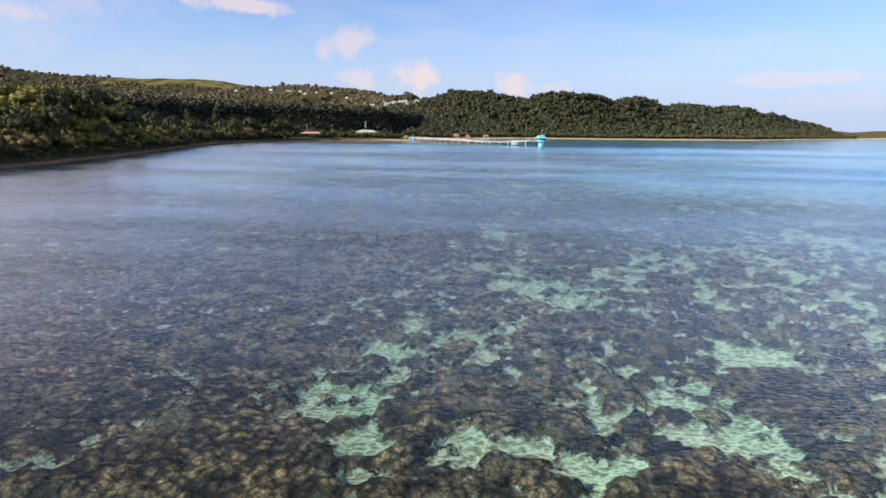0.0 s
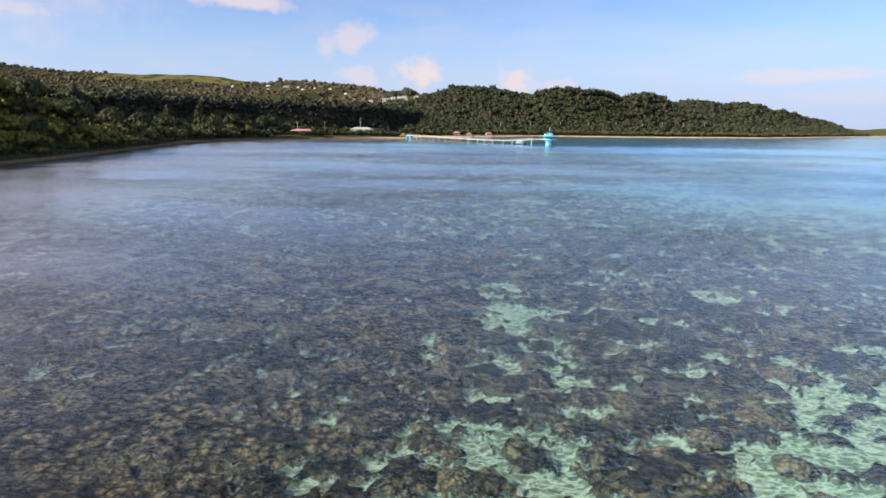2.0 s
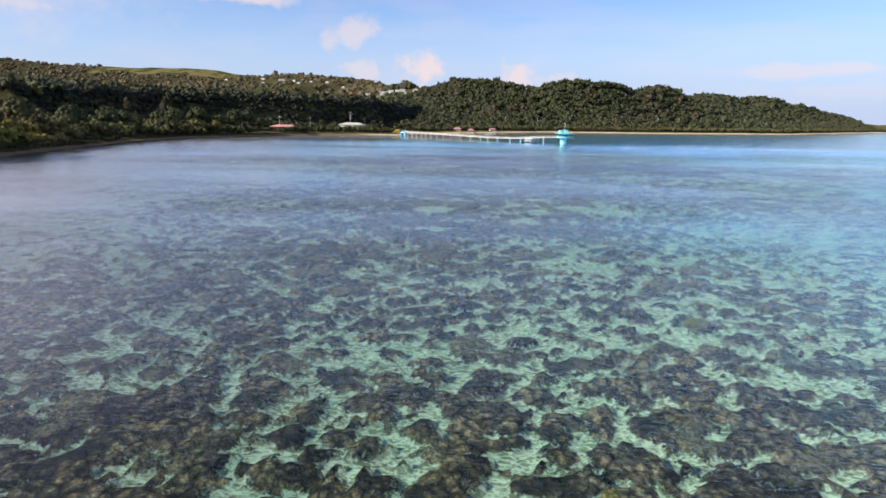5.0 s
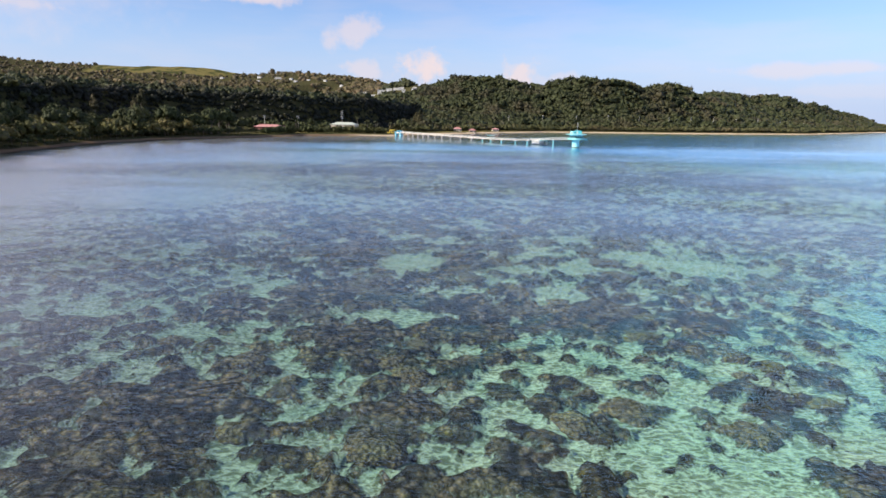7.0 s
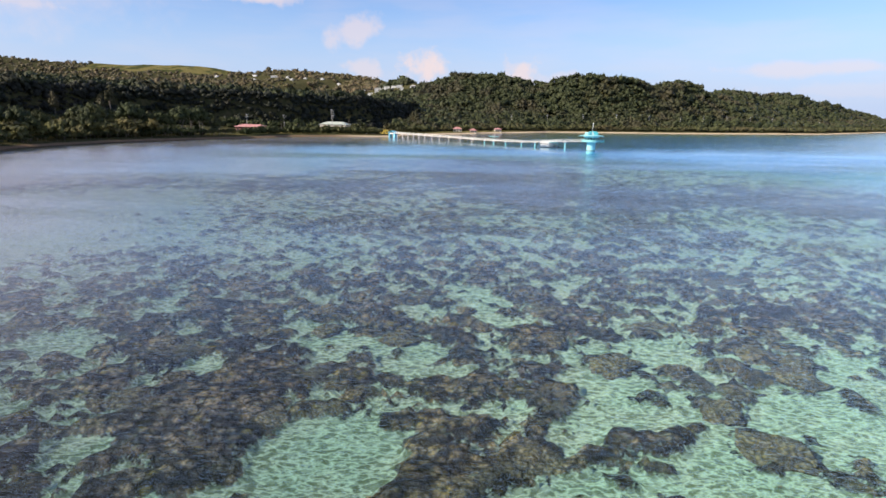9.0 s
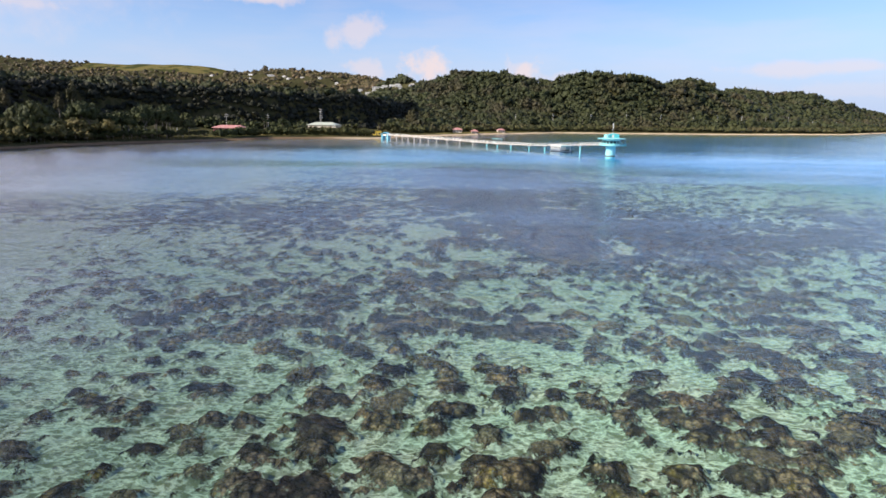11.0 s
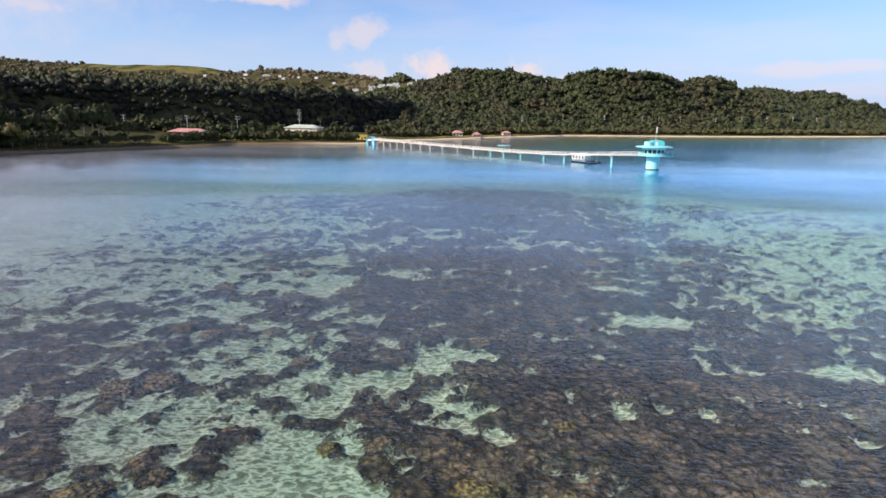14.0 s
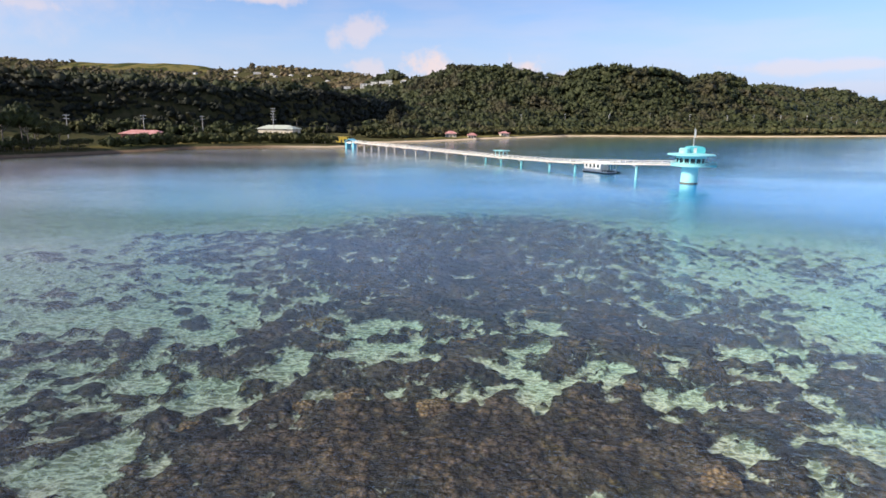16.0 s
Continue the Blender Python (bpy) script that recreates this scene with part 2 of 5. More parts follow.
    sand = mixc(t, ranged(t, axes.outputs["Y"], 690, 790, 0.0, 0.7), sand, (0.17, 0.14, 0.10))
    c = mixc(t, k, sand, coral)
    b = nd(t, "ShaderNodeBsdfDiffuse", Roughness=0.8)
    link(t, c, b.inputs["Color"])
    relief = mathn(t, "ADD", mathn(t, "MULTIPLY", tiny, 0.5), mathn(t, "ADD", mathn(t, "MULTIPLY", cell.outputs["Distance"], -0.8), mathn(t, "MULTIPLY", large.outputs["Distance"], -0.9)))
    link(t, bumped(t, mathn(t, "MULTIPLY", relief, mathn(t, "ADD", k, 0.15)), 1.0, 0.55), b.inputs["Normal"])
    link(t, b.outputs[0], out.inputs[0])
    return m


def coral_material():
    m, t, out = material("coral_head")
    p = where(t)
    info = t.nodes.new("ShaderNodeObjectInfo")
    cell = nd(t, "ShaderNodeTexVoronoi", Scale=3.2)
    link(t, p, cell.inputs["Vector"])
    hue = noisev(t, p, 0.9, 5, 0.65)
    c = mixc(t, ranged(t, hue, 0.36, 0.62), (0.17, 0.108, 0.070), (0.36, 0.23, 0.125))
    c = mixc(t, ranged(t, info.outputs["Random"], 0.82, 0.95, 0, 0.6), c, (0.24, 0.17, 0.04))
    # Shade in the hollows between knobs, painted as near-black colour.
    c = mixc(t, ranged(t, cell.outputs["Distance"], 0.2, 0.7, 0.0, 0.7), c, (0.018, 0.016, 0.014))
    b = nd(t, "ShaderNodeBsdfDiffuse", Roughness=0.8)
    link(t, c, b.inputs["Color"])
    link(t, bumped(t, mathn(t, "SUBTRACT", hue, cell.outputs["Distance"]), 0.9, 0.25), b.inputs["Normal"])
    link(t, b.outputs[0], out.inputs[0])
    return m


def water_material():
    """Clear lagoon water: a rippled mirror by Fresnel over a tinted, slightly milky body that thickens with depth."""
    m, t, out = material("lagoon_water")
    at = nd(t, "ShaderNodeAttribute", attribute_name="depth")
    depth = at.outputs["Fac"]
    p = where(t)
    chop = noisev(t, where(t, (0.7, 1.4, 1.0)), 1.7, 4, 0.65)
    swell = noisev(t, where(t, (0.5, 1.0, 1.0)), 0.32, 3)
    calm = ranged(t, noisev(t, where(t, (0.35, 1.0, 1.0)), 0.018, 3), 0.38, 0.62, 0.45, 1.1)
    spread = t.nodes.new("ShaderNodeSeparateXYZ")
    link(t, p, spread.inputs[0])
    calm = mathn(t, "MULTIPLY", calm, ranged(t, spread.outputs["Y"], 470, 600, 1.0, 0.4))
    height = mathn(t, "MULTIPLY", mathn(t, "ADD", mathn(t, "MULTIPLY", chop, 0.45), mathn(t, "MULTIPLY", swell, 0.7)), calm)
    normal = bumped(t, height, 1.0, 0.24)
    gentle = bumped(t, mathn(t, "MULTIPLY", chop, calm), 1.0, 0.17)
    graze = nd(t, "ShaderNodeLayerWeight", Blend=0.5)
    link(t, gentle, graze.inputs["Normal"])
    mirror = mathn(t, "MINIMUM", 0.82, mathn(t, "ADD", 0.015, mathn(t, "MULTIPLY", mathn(t, "POWER", graze.outputs["Facing"], 7.0), 1.45)))
    rgb = t.nodes.new("ShaderNodeCombineColor")
    for i, k in enumerate((0.18, 0.022, 0.044)):
        link(t, mathn(t, "EXPONENT", mathn(t, "MULTIPLY", depth, -k)), rgb.inputs[i])
    clear = nd(t, "ShaderNodeBsdfTransparent")
    link(t, rgb.outputs[0], clear.inputs["Color"])
    body = nd(t, "ShaderNodeBsdfDiffuse")
    link(t, mixc(t, ranged(t, depth, 1.5, 4.5), (0.10, 0.50, 0.54), (0.03, 0.36, 0.76)), body.inputs["Color"])
    thick = mathn(t, "SUBTRACT", 1.0, mathn(t, "EXPONENT", mathn(t, "MULTIPLY", mathn(t, "MAXIMUM", mathn(t, "SUBTRACT", depth, 2.0), 0.0), -0.36)))
    under = t.nodes.new("ShaderNodeMixShader")
    link(t, thick, under.inputs[0])
    link(t, clear.outputs[0], under.inputs[1])
    link(t, body.outputs[0], under.inputs[2])
    # Pale lavender diffuse near the western shore: sky reflection painted as colour.
    sheen_share = nd(t, "ShaderNodeAttribute", attribute_name="sky_sheen")
    sheen_tone = nd(t, "ShaderNodeBsdfDiffuse")
    sheen_tone.inputs["Color"].default_value = (0.50, 0.50, 0.57, 1)
    sheened = t.nodes.new("ShaderNodeMixShader")
    link(t, mathn(t, "MULTIPLY", sheen_share.outputs["Fac"], ranged(t, noisev(t, where(t, (0.4, 1.0, 1.0)), 0.02, 3), 0.3, 0.6, 0.5, 1.0)), sheened.inputs[0])
    link(t, under.outputs[0], sheened.inputs[1])
    link(t, sheen_tone.outputs[0], sheened.inputs[2])
    shine = nd(t, "ShaderNodeBsdfGlossy", Roughness=0.10)
    shine.inputs["Color"].default_value = (0.89, 0.96, 0.98, 1)
    lean = t.nodes.new("ShaderNodeCombineXYZ")
    link(t, ranged(t, spread.outputs["Y"], 540, 690, -0.055, -0.002), lean.inputs["Y"])
    steep = nd(t, "ShaderNodeVectorMath", operation="ADD")
    link(t, normal, steep.inputs[0])
    link(t, lean.outputs[0], steep.inputs[1])
    even = nd(t, "ShaderNodeVectorMath", operation="NORMALIZE")
    link(t, steep.outputs[0], even.inputs[0])
    link(t, even.outputs[0], shine.inputs["Normal"])
    top = t.nodes.new("ShaderNodeMixShader")
    link(t, mirror, top.inputs[0])
    link(t, sheened.outputs[0], top.inputs[1])
    link(t, shine.outputs[0], top.inputs[2])
    link(t, top.outputs[0], out.inputs[0])
    return m


def ground_material():
    """Land: earth and rock, grass on open tops and lawns, beach sand at the water's edge; coral bed below water."""
    m, t, out = material("island_ground")
    p = where(t)
    sep = t.nodes.new("ShaderNodeSeparateXYZ")
    link(t, p, sep.inputs[0])
    grass = nd(t, "ShaderNodeAttribute", attribute_name="grass")
    big, fine = noisev(t, p, 0.012, 5), noisev(t, p, 0.3, 5, 0.65)
    earth = mixc(t, ranged(t, fine, 0.35, 0.65), (0.055, 0.058, 0.024), (0.105, 0.090, 0.044))
    turf = mixc(t, ranged(t, fine, 0.3, 0.7), (0.16, 0.140, 0.048), (0.27, 0.215, 0.080))
    turf = mixc(t, ranged(t, big, 0.46, 0.56), turf, (0.075, 0.080, 0.030))
    c = mixc(t, ranged(t, mathn(t, "ADD", grass.outputs["Fac"], mathn(t, "MULTIPLY", mathn(t, "SUBTRACT", noisev(t, p, 0.05, 4), 0.5), 0.8)), 0.42, 0.58), earth, turf)
    beach = mixc(t, fine, (0.46, 0.34, 0.22), (0.62, 0.50, 0.36))
    edge = mathn(t, "ADD", sep.outputs["Z"], mathn(t, "MULTIPLY", mathn(t, "SUBTRACT", noisev(t, p, 0.06, 4), 0.5), 1.2))
    beach = mixc(t, ranged(t, sep.outputs["X"], -95, -130), beach, mixc(t, fine, (0.16, 0.10, 0.06), (0.30, 0.21, 0.13)))
    c = mixc(t, ranged(t, edge, 1.3, 0.9), c, beach)
    c = mixc(t, ranged(t, sep.outputs["Z"], 0.25, 0.0), c, mixc(t, fine, (0.085, 0.062, 0.040), (0.15, 0.11, 0.075)))
    b = nd(t, "ShaderNodeBsdfDiffuse", Roughness=0.8)
    link(t, c, b.inputs["Color"])
    link(t, bumped(t, fine, 0.8, 0.6), b.inputs["Normal"])
    link(t, b.outputs[0], out.inputs[0])
    return m


REEF, CORAL, WATER, GROUND = reef_material(), coral_material(), water_material(), ground_material()


# ---- fields: noise, shore, heights, depths ----
RNG = np.random.default_rng(7)
LATTICE = RNG.random((256, 256))


def vnoise(x, y, scale, octaves=3, seed=0):
    """Smooth value noise, 0 to 1."""
    total, amp, norm = 0.0, 1.0, 0.0
    for o in range(octaves):
        u, v = x * scale + 17.3 * seed + 5.1 * o, y * scale + 9.7 * seed + 3.3 * o
        i, j = np.floor(u).astype(int), np.floor(v).astype(int)
        a, b = u - i, v - j
        a, b = a * a * (3 - 2 * a), b * b * (3 - 2 * b)
        g = lambda p, q: LATTICE[(i + p) % 256, (j + q) % 256]
        total = total + amp * ((g(0, 0) * (1 - a) + g(1, 0) * a) * (1 - b) + (g(0, 1) * (1 - a) + g(1, 1) * a) * b)
        norm, amp, scale = norm + amp, amp * 0.5, scale * 2.0
    return total / norm


def cells(x, y, scale, seed=0):
    """Distance to the nearest scattered point, in cell widths."""
    u, v = x * scale, y * scale
    i, j = np.floor(u).astype(int), np.floor(v).astype(int)
    best = np.full(np.shape(u), 9.0)
    for p in (-1, 0, 1):
        for q in (-1, 0, 1):
            a, b = (i + p + 31 * seed) % 256, (j + q + 57 * seed) % 256
            px, py = i + p + LATTICE[a, b], j + q + LATTICE[b, (a + 91) % 256]
            best = np.minimum(best, np.hypot(u - px, v - py))
    return best


def sstep(a, b, v):
    k = np.clip((v - a) / (b - a), 0, 1)
    return k * k * (3 - 2 * k)


def to_line(x, y, line):
    """Distance to a polyline, and the height carried along it when its points have one."""
    best, carried = np.full(np.shape(x), 1e9), np.zeros(np.shape(x))
    for p, q in zip(line[:-1], line[1:]):
        dx, dy = q[0] - p[0], q[1] - p[1]
        k = np.clip(((x - p[0]) * dx + (y - p[1]) * dy) / (dx * dx + dy * dy), 0, 1)
        d = np.hypot(x - p[0] - k * dx, y - p[1] - k * dy)
        if len(p) > 2:
            carried = np.where(d < best, p[2] + k * (q[2] - p[2]), carried)
        best = np.minimum(best, d)
    return best, carried


def inside(x, y, ring):
    odd = np.zeros(np.shape(x), bool)
    for (ax, ay), (bx, by) in zip(ring, ring[1:] + ring[:1]):
        odd ^= ((ay > y) != (by > y)) & (x < (bx - ax) * (y - ay) / (by - ay + 1e-9) + ax)
    return odd


SHORE = [(-190, -700), (-180, 0), (-172, 190), (-176, 245), (-186, 330), (-206, 430), (-226, 535), (-220, 600), (-197, 651),
         (-174, 695), (-159, 741), (-129, 763), (-88, 776), (-74, 788), (-71, 842), (-58, 857), (-35, 882), (-11, 924), (13, 968), (58, 1030),
         (100, 1085), (205, 1122), (350, 1176), (600, 1325), (870, 1630), (1750, 2600), (4600, 4300)]
LAND = SHORE + [(4600, 4900), (-4900, 4900), (-4900, -700)]
RIDGE = [(-230, 1600, 84), (-130, 1500, 86), (-6, 1390, 90), (115, 1365, 80), (170, 1335, 86), (215, 1322, 88), (265, 1330, 90), (335, 1365, 86), (410, 1455, 79),
         (500, 1610, 76), (640, 1760, 82), (760, 1800, 83), (890, 1895, 77), (1050, 2035, 69), (1300, 2255, 54), (1650, 2595, 42), (1900, 2900, 34), (4600, 4600, 40)]
MID = [(-1150, 2250, 110), (-860, 2300, 142), (-670, 2320, 162), (-530, 2300, 156), (-370, 2280, 140), (-260, 2050, 112), (-200, 1750, 88)]
FAR = [(-4700, 3300, 391), (-3600, 3400, 381), (-2700, 3400, 307), (-2440, 3400, 279), (-2230, 3400, 259), (-1950, 3400, 253), (-1520, 3420, 257),
       (-1380, 3430, 249), (-1200, 3440, 219), (-800, 3500, 177), (0, 3600, 112)]
CLIFF = [(-345, 600), (-330, 700), (-318, 765), (-262, 815), (-190, 850), (-128, 925), (-95, 1010), (-80, 1110)]
UPLAND = CLIFF + [(-160, 1250), (-400, 1300), (-700, 1200), (-800, 900), (-560, 620)]


def inland(x, y):
    d, _ = to_line(x, y, SHORE)
    return np.where(inside(x, y, LAND), d, -d)


def height(x, y):
    """The lie of the land; negative on the sea bed."""
    x, y = np.asarray(x, float), np.asarray(y, float)
    d = inland(x, y)
    rough = vnoise(x, y, 1 / 90, 4, 1) - 0.5
    z = np.where(d > 0, 0.2 + 1.9 * sstep(0, 7, d) + 2.0 * sstep(20, 80, d), -0.3 - 1.6 * sstep(0, 45, -d) - 8.0 * sstep(25, 130, -d))
    rise = sstep(25, 210, d)
    for line, wide, power in ((RIDGE, 300, 1.6), (MID, 850, 1.3), (FAR, 1500, 1.2)):
        dist, top = to_line(x, y, line)
        k = np.clip(1 - dist / wide, 0, 1) ** power
        z = np.maximum(z, z * (1 - rise) + rise * (top * k + rough * top * (0.07 + 0.2 * (1 - k))))
    gully = np.abs(np.sin(x / 58 + 2.2 * vnoise(x, y, 1 / 160, 2, 4)))
    z = z - rise * 11 * (1 - gully) ** 2 * sstep(15, 70, z) * (y < 2100)
    west = sstep(30, 330, d) * sstep(-140, -230, x) * sstep(1700, 900, y)
    z = np.where(west > 0.001, np.maximum(z, west * (34 + 40 * rough) * sstep(-260, 100, y)), z)
    z = z + 24 * np.exp(-((x + 228) / 44) ** 2 - ((y - 335) / 75) ** 2) * sstep(2, 40, d)
    c, _ = to_line(x, y, CLIFF)
    up = np.where(inside(x, y, UPLAND), c, -c)
    return np.where(up > 2, np.maximum(z, sstep(1, 17, up) * (35 + 10 * rough)), z)


def water_depth(x, y):
    """How deep the lagoon is: a shallow reef flat, a blue hole round the observatory, shoals along the shore."""
    d = inland(x, y)
    flat = 1.55 + 0.7 * (vnoise(x, y, 1 / 55, 2, 6) - 0.5)
    flat = flat + 0.4 * sstep(165, 215, y) * sstep(275, 240, y) + 0.5 * sstep(12, 60, x) * sstep(70, 130, y)
    flat = flat + 0.25 * sstep(-45, 5, x) * sstep(105, 165, y) * sstep(300, 260, y)
    flat = flat - 0.6 * sstep(350, 395, y) * sstep(490, 440, y)
    flat = flat + 1.2 * sstep(495, 560, y)
    hole = np.hypot((x - 112) / 158, (y - 686) / 138) + 0.5 * (vnoise(x, y, 1 / 45, 3, 3) - 0.5)
    flat = flat + 5.4 * sstep(1.28, 0.55, hole)
    east = sstep(60, 200, x + 0.0 * y) * sstep(80, 260, y)
    flat = flat + east * (0.7 + 2.4 * sstep(0.48, 0.66, vnoise(x, y * 2.2, 1 / 210, 3, 9)))
    north = sstep(150, 330, -y + 0 * x)
    flat = flat + 3 * north
    return np.maximum(0.02, np.minimum(flat, 0.15 + np.clip(-d, 0, 400) * 0.022))


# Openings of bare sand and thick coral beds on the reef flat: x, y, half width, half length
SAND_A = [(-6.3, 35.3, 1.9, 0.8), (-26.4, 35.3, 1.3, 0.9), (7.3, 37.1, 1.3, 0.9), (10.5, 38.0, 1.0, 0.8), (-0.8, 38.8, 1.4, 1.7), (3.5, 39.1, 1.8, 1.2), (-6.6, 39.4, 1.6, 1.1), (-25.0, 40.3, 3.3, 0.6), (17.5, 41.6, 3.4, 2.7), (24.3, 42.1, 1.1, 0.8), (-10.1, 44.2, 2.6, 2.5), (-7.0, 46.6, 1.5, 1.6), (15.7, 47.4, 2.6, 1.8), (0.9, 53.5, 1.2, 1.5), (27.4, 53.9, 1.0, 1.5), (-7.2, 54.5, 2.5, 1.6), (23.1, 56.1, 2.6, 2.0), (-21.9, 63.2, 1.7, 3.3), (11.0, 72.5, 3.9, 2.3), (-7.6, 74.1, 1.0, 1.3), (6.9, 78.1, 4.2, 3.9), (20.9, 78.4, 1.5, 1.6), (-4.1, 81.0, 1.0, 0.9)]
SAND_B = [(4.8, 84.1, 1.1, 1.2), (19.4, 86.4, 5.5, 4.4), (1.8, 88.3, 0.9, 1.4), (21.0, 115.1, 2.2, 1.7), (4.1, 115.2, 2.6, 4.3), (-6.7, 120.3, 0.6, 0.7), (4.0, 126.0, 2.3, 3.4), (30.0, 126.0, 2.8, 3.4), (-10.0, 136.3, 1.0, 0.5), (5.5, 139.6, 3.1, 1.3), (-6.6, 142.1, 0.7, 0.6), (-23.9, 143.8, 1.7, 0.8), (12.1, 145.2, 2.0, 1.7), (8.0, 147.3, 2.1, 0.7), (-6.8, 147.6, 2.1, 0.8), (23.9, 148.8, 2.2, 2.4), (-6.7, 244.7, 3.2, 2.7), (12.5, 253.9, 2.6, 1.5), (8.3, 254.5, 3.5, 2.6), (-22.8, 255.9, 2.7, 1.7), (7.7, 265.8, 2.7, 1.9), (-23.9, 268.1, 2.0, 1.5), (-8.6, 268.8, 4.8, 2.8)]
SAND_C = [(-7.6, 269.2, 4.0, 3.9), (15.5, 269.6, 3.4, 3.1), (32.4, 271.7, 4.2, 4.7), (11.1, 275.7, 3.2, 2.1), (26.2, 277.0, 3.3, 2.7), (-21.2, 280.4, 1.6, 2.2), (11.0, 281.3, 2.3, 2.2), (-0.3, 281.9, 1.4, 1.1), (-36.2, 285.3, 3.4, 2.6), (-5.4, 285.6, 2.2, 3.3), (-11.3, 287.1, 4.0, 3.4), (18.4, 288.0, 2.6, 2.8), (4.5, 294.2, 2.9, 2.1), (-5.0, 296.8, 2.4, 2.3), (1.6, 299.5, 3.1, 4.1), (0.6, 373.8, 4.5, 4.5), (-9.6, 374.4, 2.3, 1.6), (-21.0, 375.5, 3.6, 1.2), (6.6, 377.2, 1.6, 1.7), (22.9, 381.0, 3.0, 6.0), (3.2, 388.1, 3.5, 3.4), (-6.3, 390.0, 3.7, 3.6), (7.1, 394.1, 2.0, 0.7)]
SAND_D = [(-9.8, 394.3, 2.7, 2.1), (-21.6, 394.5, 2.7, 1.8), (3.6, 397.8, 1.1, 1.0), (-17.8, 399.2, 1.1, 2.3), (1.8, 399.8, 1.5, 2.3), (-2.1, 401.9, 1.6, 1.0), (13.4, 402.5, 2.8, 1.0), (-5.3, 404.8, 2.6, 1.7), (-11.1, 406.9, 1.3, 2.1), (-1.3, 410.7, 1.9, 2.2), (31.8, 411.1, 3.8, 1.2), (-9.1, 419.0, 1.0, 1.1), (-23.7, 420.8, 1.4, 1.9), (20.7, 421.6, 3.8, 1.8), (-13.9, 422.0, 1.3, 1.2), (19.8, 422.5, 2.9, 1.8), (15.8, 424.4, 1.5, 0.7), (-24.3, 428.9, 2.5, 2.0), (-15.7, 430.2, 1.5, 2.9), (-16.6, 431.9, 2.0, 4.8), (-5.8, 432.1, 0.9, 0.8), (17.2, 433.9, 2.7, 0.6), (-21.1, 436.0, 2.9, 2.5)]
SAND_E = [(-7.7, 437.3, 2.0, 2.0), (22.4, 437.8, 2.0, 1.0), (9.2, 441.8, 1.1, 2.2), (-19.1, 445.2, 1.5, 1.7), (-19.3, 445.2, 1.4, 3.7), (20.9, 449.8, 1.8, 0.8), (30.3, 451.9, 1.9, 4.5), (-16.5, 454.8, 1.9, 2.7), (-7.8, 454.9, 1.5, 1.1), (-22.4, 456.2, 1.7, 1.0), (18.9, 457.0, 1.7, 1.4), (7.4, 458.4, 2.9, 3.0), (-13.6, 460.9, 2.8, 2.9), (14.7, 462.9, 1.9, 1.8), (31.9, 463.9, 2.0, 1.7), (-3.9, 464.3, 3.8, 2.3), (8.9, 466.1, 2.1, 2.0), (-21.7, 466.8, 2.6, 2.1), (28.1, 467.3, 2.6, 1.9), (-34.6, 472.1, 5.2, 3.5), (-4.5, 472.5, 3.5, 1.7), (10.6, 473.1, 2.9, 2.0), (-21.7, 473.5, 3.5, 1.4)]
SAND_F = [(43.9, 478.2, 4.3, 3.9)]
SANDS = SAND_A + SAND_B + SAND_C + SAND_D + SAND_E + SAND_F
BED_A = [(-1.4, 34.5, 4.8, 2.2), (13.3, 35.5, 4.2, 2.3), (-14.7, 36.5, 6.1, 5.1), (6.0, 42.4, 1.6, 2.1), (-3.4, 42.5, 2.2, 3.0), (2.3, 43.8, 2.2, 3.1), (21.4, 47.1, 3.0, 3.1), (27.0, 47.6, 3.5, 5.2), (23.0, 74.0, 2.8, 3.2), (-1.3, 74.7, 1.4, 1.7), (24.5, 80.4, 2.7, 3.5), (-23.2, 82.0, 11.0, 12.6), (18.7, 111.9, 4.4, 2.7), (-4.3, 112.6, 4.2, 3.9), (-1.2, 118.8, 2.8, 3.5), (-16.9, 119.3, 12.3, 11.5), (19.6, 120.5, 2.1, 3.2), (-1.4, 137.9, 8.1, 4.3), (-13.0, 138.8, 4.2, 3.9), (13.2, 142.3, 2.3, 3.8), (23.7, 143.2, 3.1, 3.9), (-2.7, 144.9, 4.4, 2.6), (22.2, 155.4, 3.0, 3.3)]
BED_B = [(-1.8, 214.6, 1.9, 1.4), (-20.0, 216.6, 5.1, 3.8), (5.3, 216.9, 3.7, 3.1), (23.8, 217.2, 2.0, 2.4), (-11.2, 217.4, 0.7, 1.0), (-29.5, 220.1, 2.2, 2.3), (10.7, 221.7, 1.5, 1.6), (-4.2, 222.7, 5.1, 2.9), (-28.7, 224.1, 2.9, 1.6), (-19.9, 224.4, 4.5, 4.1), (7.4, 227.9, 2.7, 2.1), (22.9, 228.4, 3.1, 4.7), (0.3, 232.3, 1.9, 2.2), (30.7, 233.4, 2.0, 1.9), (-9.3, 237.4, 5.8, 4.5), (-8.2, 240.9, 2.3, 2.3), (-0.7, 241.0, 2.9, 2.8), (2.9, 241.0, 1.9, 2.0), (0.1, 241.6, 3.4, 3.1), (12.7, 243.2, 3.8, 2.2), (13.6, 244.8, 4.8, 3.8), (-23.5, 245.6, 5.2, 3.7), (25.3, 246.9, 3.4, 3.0)]
